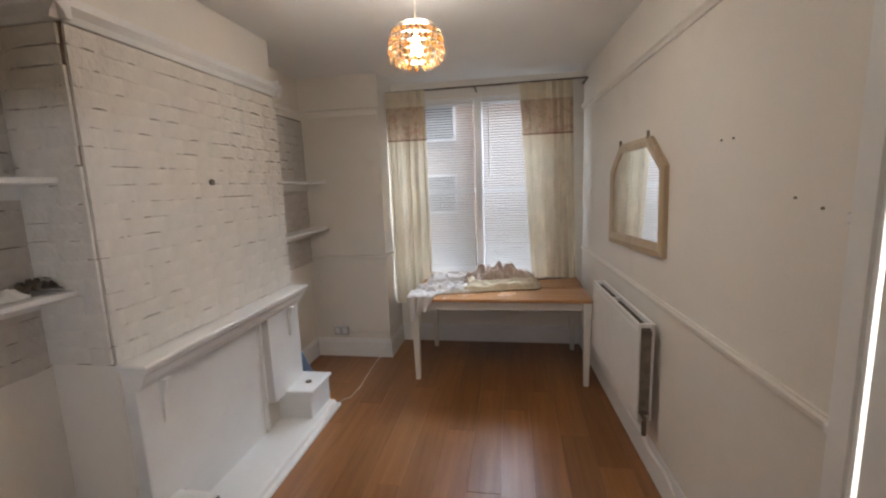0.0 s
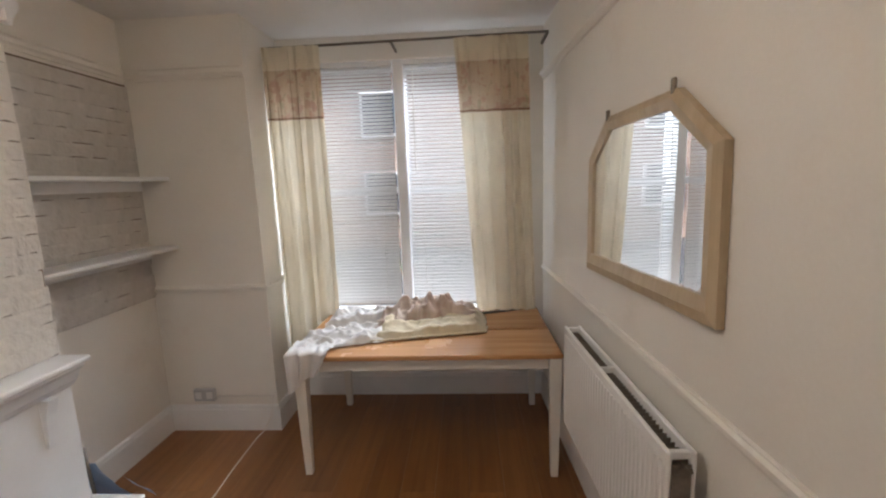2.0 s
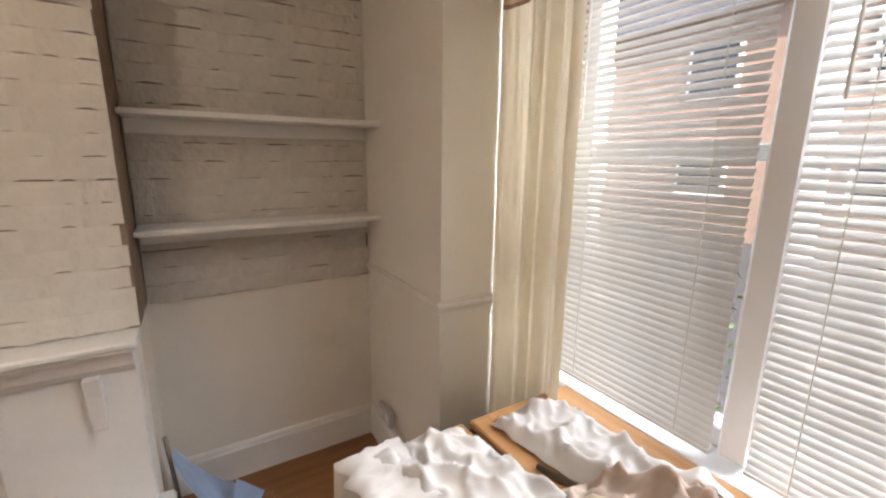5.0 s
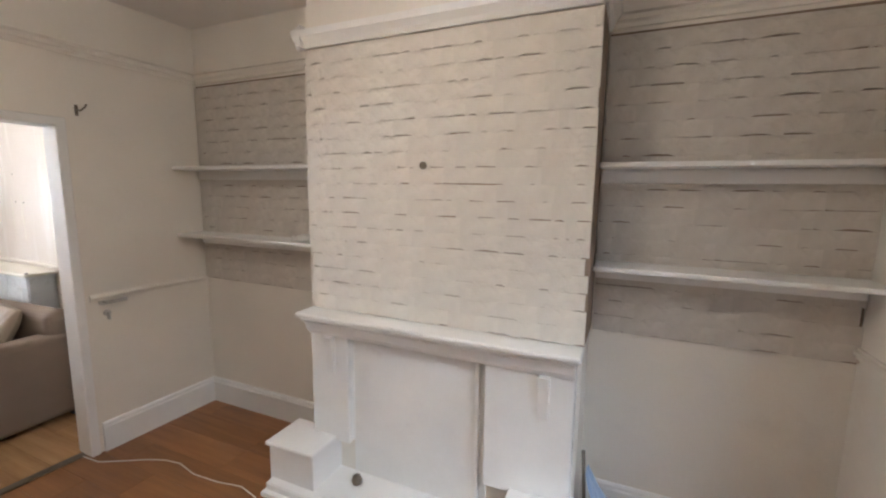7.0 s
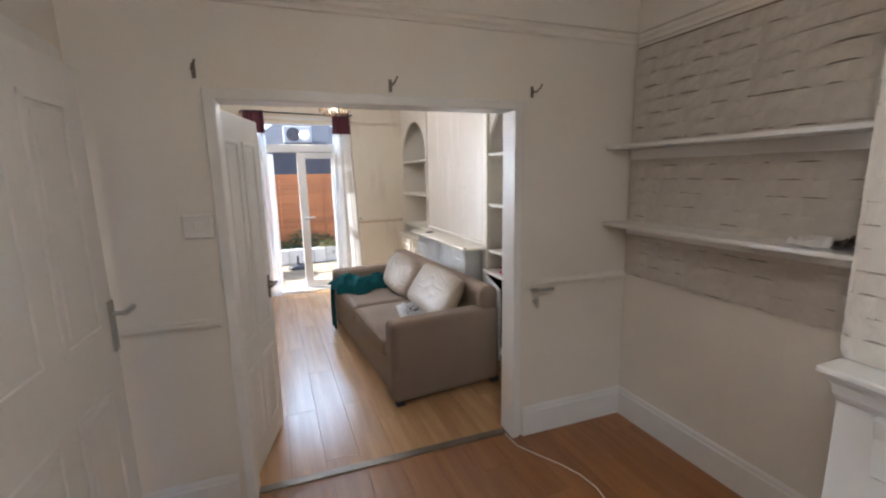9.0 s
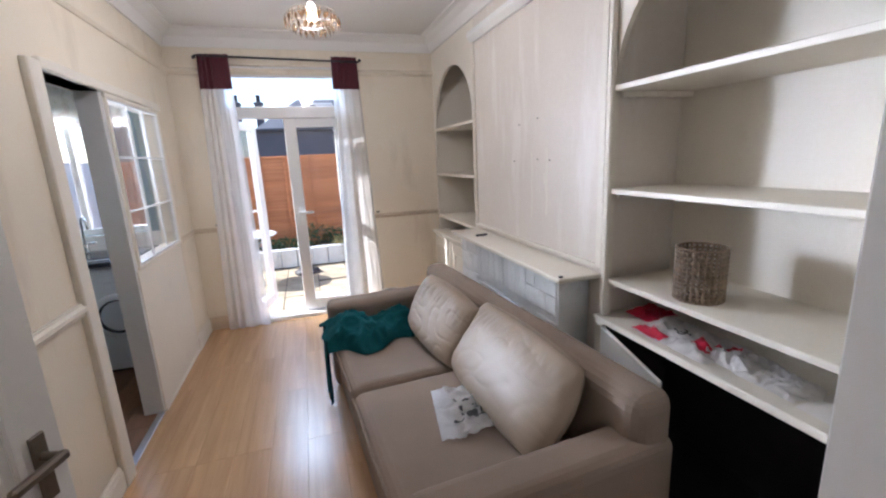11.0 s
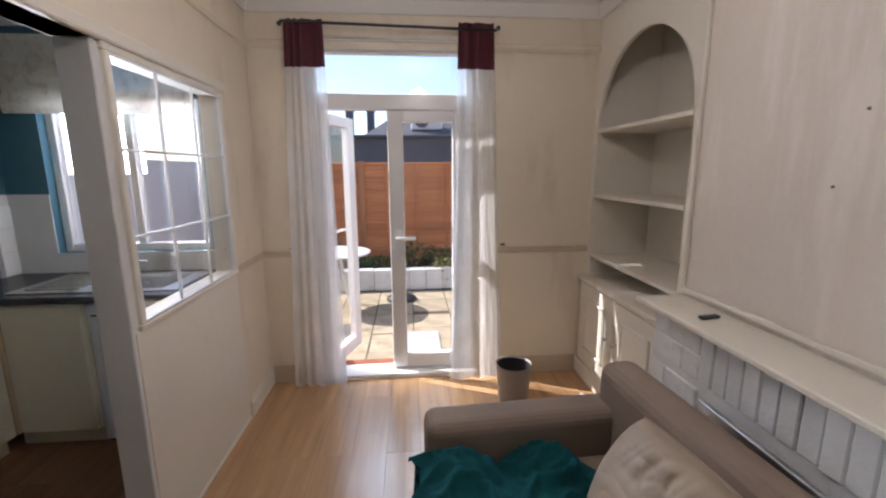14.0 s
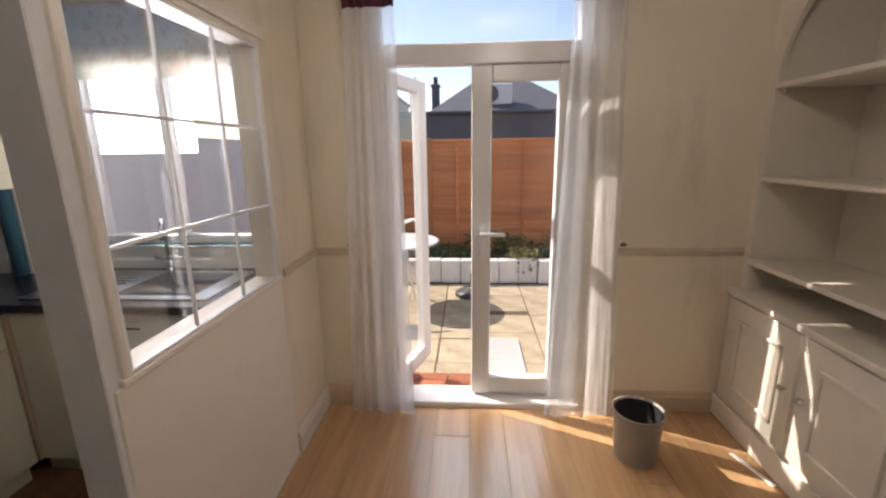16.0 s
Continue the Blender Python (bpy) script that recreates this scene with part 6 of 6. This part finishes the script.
def shrub(name, cx, cy, cz, r, h, count, mat, label, seed):
    rr = random.Random(seed)
    g = Geo()
    for k in range(count):
        a, q, t = rr.uniform(0, 6.283), rr.random() ** 0.5, rr.random()
        w = r * (0.5 + 0.5 * math.sin(math.pi * (0.25 + 0.7 * t)))
        c = Vector((cx + w * q * math.cos(a), cy + 0.5 * w * q * math.sin(a), cz + h * t * rr.uniform(0.7, 1.1)))
        s = rr.uniform(0.018, 0.04)
        m = Matrix.Translation(c) @ Euler((rr.uniform(-1.2, 1.2), rr.uniform(-1.2, 1.2), rr.uniform(0, 6.28))).to_matrix().to_4x4()
        g.add([m @ Vector(p) for p in ((0, -s, 0), (s * 0.45, 0, s * 0.12), (0, s, 0), (-s * 0.45, 0, s * 0.12))], [(0, 1, 2, 3)])
    th = thing(name, (cx, cy, cz), label, "shrub", "bed plants")
    part("foliage", g, mat, th)
    st = Geo()
    for k in range(7):
        a = rr.uniform(0, 6.28)
        st.cyl((cx, cy, cz - 0.02), (cx + r * 0.6 * math.cos(a), cy + r * 0.3 * math.sin(a), cz + h * rr.uniform(0.5, 0.9)), 0.006, 0.003, 5)
    part("stems", st, M_POST, th)


for k in range(11):
    shrub("garden_shrub", -2.2 + 0.52 * k + rng.uniform(-0.1, 0.1), -7.5 + rng.uniform(-0.12, 0.12), 0.09, 0.34, rng.uniform(0.20, 0.42), 420, M_LEAF, "low green shrub in the planted bed", 50 + k)
shrub("garden_shrub", 0.42, -7.20, -0.02, 0.30, 0.30, 520, M_LEAFY, "yellow-green shrub spilling over the bed edge", 90)
gt = thing("garden_table", (1.90, -6.35, GZ), "round white garden table on slim legs", "table")
part("top", Geo().lathe([(0, 0.73), (0.42, 0.73), (0.435, 0.72), (0.42, 0.705), (0, 0.70)], (1.90, -6.35, GZ), 36), M_GARDENW, gt, "", True)
for a in (45, 135, 225, 315):
    part("leg", Geo().tube([(1.90 + 0.06 * math.cos(radians(a)), -6.35 + 0.06 * math.sin(radians(a)), GZ + 0.70), (1.90 + 0.10 * math.cos(radians(a)), -6.35 + 0.10 * math.sin(radians(a)), GZ + 0.4), (1.90 + 0.30 * math.cos(radians(a)), -6.35 + 0.30 * math.sin(radians(a)), GZ)], 0.014), M_GARDENW, gt, "", True)
gc = thing("garden_chair", (1.9, -5.75, GZ), "white metal garden chair beside the table", "chair")
part("seat", Geo().lathe([(0, 0.45), (0.19, 0.45), (0.20, 0.44), (0.19, 0.43), (0, 0.43)], (2.15, -5.72, GZ), 24), M_GARDENW, gc, "", True)
for a in (45, 135, 225, 315):
    part("leg", Geo().cyl((2.15 + 0.14 * math.cos(radians(a)), -5.72 + 0.14 * math.sin(radians(a)), GZ + 0.44), (2.15 + 0.20 * math.cos(radians(a)), -5.72 + 0.20 * math.sin(radians(a)), GZ), 0.010), M_GARDENW, gc)
part("backrest", Geo().tube([(2.15 + 0.19 * math.cos(radians(a)), -5.72 + 0.19 * math.sin(radians(a)), GZ + 0.45 + 0.38 * math.sin(radians(a - 180) if a > 180 else 0)) for a in range(180, 361, 15)], 0.010), M_GARDENW, gc, "", True)
pb = thing("parasol_base", (1.16, -6.6, GZ), "black parasol base with a short stub", "parasol base")
part("dome", Geo().lathe([(0.20, 0), (0.20, 0.03), (0.15, 0.06), (0.05, 0.09), (0.04, 0.10)], (1.10, -6.62, GZ), 28), M_BLACKP, pb, "", True)
part("stub", Geo().cyl((1.10, -6.62, GZ + 0.09), (1.10, -6.62, GZ + 0.26), 0.022), M_BLACKP, pb)
solid("flower_pot", Geo().lathe([(0, 0.0), (0.055, 0.0), (0.075, 0.12), (0.08, 0.14), (0.07, 0.14), (0.06, 0.06), (0, 0.06)], (1.66, -4.66, GZ), 20), M_BAGRED, "red pot on the patio by the step", "pot", smooth=True)

# neighbours beyond the fence
nh = thing("neighbour_house", (0, -17, GZ), "dark single-storey building with a small hipped slate roof", "house")
part("wall", Geo().box(-6.5, 5.5, -23, -16.0, GZ, 2.75), M_RENDER, nh)
g = Geo()
g.add([(-2.6, -23.0, 2.76), (2.45, -23.0, 2.76), (2.45, -16.0, 2.76), (-2.6, -16.0, 2.76), (-1.14, -19.5, 4.18), (0.94, -19.5, 4.18)], [(0, 1, 5, 4), (1, 2, 5), (2, 3, 4, 5), (3, 0, 4), (0, 3, 2, 1)])
part("roof", g, M_SLATE, nh)
part("flat_roof", Geo().box(-6.7, 5.7, -23.2, -15.85, 2.68, 2.77, 0.01), M_SLATE, nh)
for cx in (3.25, 2.42):
    ch = part("chimney", Geo().box(cx - 0.14, cx + 0.14, -19.0, -18.6, 2.7, 3.92, 0.02).box(cx - 0.18, cx + 0.18, -19.04, -18.56, 3.90, 3.98, 0.02), M_RENDER, nh)
    part("chimney_pot", Geo().lathe([(0.09, 0), (0.075, 0.22), (0.095, 0.24), (0.095, 0.28), (0.06, 0.28)], (cx, -18.8, 3.98), 14), M_BLACKP, ch, "", True)
ac = thing("air_conditioner", (0.28, -16.6, 2.95), "white outdoor air conditioning unit on the slate roof", "air conditioner")
part("case", Geo().box(-0.27, 0.83, -16.9, -16.45, 3.0, 3.66, 0.03), M_HOUSEW, ac)
part("fan_grille", Geo(pose(0.45, -16.44, 3.33, 90)).lathe([(0.27, 0.0), (0.27, -0.03), (0.24, -0.035), (0.20, -0.012), (0.08, -0.012), (0.07, -0.03), (0.0, -0.035)], (0, 0, 0), 28), M_RENDER, ac, "round grey fan grille", True)
for x in (-0.2, 0.72):
    part("bracket", Geo().box(x, x + 0.06, -16.9, -16.4, 2.72, 3.0), M_RENDER, ac)
for xx, w, hh, mt_ in ((-9.0, 5.0, 5.6, M_HOUSEW), (9.0, 6.0, 5.0, M_REDBRICK)):
    hs = thing("far_house", (xx, -32, GZ), "distant rendered house with a pitched roof" if mt_ is M_HOUSEW else "distant red brick house with a pitched roof", "house", "far houses")
    part("wall", Geo().box(xx - w / 2, xx + w / 2, -37, -31, GZ, hh), mt_, hs)
    part("roof", Geo().prism([(xx - w / 2 - 0.3, hh), (xx + w / 2 + 0.3, hh), (xx, hh + 2.2)], 'y', -37.3, -30.7), M_SLATE, hs)
    for dx in (-1.4, 0.2):
        wi = part("window", Geo().box(xx + dx, xx + dx + 1.1, -31.05, -30.95, hh - 1.9, hh - 0.6), M_UPVC, hs)
        part("pane", Geo().box(xx + dx + 0.1, xx + dx + 1.0, -30.95, -30.93, hh - 1.8, hh - 0.7), M_DRUM, wi)
# side wall of the garden, white, behind the kitchen
structure("garden_wall", Geo().box(3.9, 4.1, -9, -4.3, GZ, 1.7), M_HOUSEW, "white painted garden side wall")
structure("garden_wall_far", Geo().box(-3.95, -3.8, -9, -4.3, GZ, 1.7), M_FENCE, "timber garden side boundary")
# across the street
fh = thing("street_house", (1, 18, -0.6), "brick terrace across the street", "house")
part("wall", Geo().box(-12, 14, 16, 22, -0.6, 5.5), M_REDBRICK, fh)
part("roof", Geo().prism([(15.6, 5.5), (22.4, 5.5), (19, 8.0)], 'x', -12.3, 14.3), M_SLATE, fh)
for k in range(6):
    for zz in (0.6, 3.3):
        wi = part("window", Geo().box(-10 + 4 * k, -8.6 + 4 * k, 15.9, 16.05, zz, zz + 1.5), M_UPVC, fh)
        part("pane", Geo().box(-9.9 + 4 * k, -8.7 + 4 * k, 15.88, 15.9, zz + 0.1, zz + 1.4), M_DRUM, wi)
shrub("front_hedge", 1.3, 5.4, -0.6, 1.1, 1.9, 2500, M_LEAF, "leafy hedge in front of the house", 7)

# ---- boards and bricks ----
def boards(name, x0, x1, y0, y1, mat, label, wid=0.193, ln=1.2):
    th = thing(name, ((x0 + x1) / 2, (y0 + y1) / 2, -0.016), label, "floor", kind="structure")
    cols = int(math.ceil((x1 - x0) / wid))
    cache = {}
    for i in range(cols):
        a, b = x0 + wid * i, min(x1, x0 + wid * (i + 1))
        y = y0 - rng.choice((0.0, 0.3, 0.6, 0.9))
        while y < y1:
            c, d = max(y, y0), min(y + ln, y1)
            if d - c > 0.03:
                key = (round(b - a, 3), round(d - c, 3))
                if key not in cache:
                    cache[key] = mesh_of("board", Geo().box(0.0003, key[0] - 0.0003, 0.0004, key[1] - 0.0004, -0.014, 0, 0.0012), mat)
                piece("board", cache[key], th, pose(a, c, 0))
            y += ln
    return th


boards("floor_boards_front", -0.62, 2.31, -0.07, 4.34, M_FLOOR1, "red-brown wood laminate boards of the front room")
boards("floor_boards_rear", -0.80, 2.03, -4.11, -0.072, M_FLOOR2, "honey wood laminate boards of the rear room")
boards("floor_boards_kitchen", 2.03, 3.80, -4.02, -1.0, M_FLOOR3, "brown wood laminate boards of the kitchen")


def brick_meshes(mat):
    """Bricks thick with paint: they butt against each other, and only stretches of the bed joint stay open, in wavy cracks."""
    out = []
    for k in range(20):
        rr = random.Random(100 + k)
        w = rr.uniform(0.17, 0.26)
        h = 0.0775
        n = 22
        deep = rr.uniform(0.006, 0.013)
        bot = []
        for j in range(n):
            u = w * j / (n - 1)
            gap = deep * max(0.0, noise.noise(Vector((u * 13, k * 3.7, 0.5))) + 0.10) * 1.7
            bot.append((u, min(0.0068, gap) + 0.0035 * noise.noise(Vector((u * 22, k * 1.9, 7.5)))))
        top = [(w * j / 6, h) for j in range(7)]
        ol = bot + top[::-1]
        m = len(ol)
        d, lip = 0.012, rr.uniform(0.001, 0.006)
        ring = []
        for i, (u, v) in enumerate(ol):
            ring.append((d + (lip if i < n else 0.0) * math.sin(math.pi * min(1, max(0, u / w))), u, v))
        inner = [(d + 0.6 * lip * math.sin(math.pi * min(1, max(0, u / w))), w / 2 + (u - w / 2) * 0.985, h / 2 + (v - h / 2) * 0.55) for u, v in ol]
        g = Geo()
        g.add([(0, u, v) for u, v in ol] + ring + inner,
              [(i, (i + 1) % m, m + (i + 1) % m, m + i) for i in range(m)] + [(m + i, m + (i + 1) % m, 2 * m + (i + 1) % m, 2 * m + i) for i in range(m)] + [tuple(range(2 * m, 3 * m))])
        out.append((w, mesh_of("brick", g, mat)))
    return out


def brick_face(parent, base_m, length, z0, z1, meshes, seed):
    rr = random.Random(seed)
    z = z0
    while z < z1 - 0.03:
        y = -rr.uniform(0.0, 0.15)
        while y < length - 0.01:
            w, me = rr.choice(meshes)
            a, b = max(0.0, y), min(length, y + w)
            if b - a > 0.02:
                s = (b - a) / w
                hz = min(1.0, (z1 - z) / 0.0775)
                piece("brick", me, parent, base_m @ Matrix.Translation((0, a, z)) @ Matrix.Rotation(radians(rr.uniform(-0.7, 0.7)), 4, 'X') @ Matrix.Diagonal((1, s * 1.012, hz, 1)))
            y += w
        z += 0.0757
    return parent


bl_ = brick_meshes(M_BRICK)
bg_ = brick_meshes(M_BRICKG)
wb = thing("brick_facing", (-0.29, 2.1, 1.0), "whitewashed brick facing of the chimney breast above the mantel", "brickwork", kind="structure")
part("mortar", Geo().box(-0.297, -0.292, 1.366, 2.816, 1.0, 2.378).box(-0.617, -0.293, 1.359, 1.366, 1.0, 2.378).box(-0.617, -0.293, 2.816, 2.823, 1.0, 2.378), M_MORTAR, wb)
brick_face(wb, Matrix.Translation((-0.292, 1.362, 0)), 1.458, 1.003, 2.376, bl_, 3)
brick_face(wb, Matrix.Translation((-0.617, 1.359, 0)) @ Matrix.Rotation(radians(-90), 4, 'Z'), 0.323, 1.003, 2.376, bl_, 4)
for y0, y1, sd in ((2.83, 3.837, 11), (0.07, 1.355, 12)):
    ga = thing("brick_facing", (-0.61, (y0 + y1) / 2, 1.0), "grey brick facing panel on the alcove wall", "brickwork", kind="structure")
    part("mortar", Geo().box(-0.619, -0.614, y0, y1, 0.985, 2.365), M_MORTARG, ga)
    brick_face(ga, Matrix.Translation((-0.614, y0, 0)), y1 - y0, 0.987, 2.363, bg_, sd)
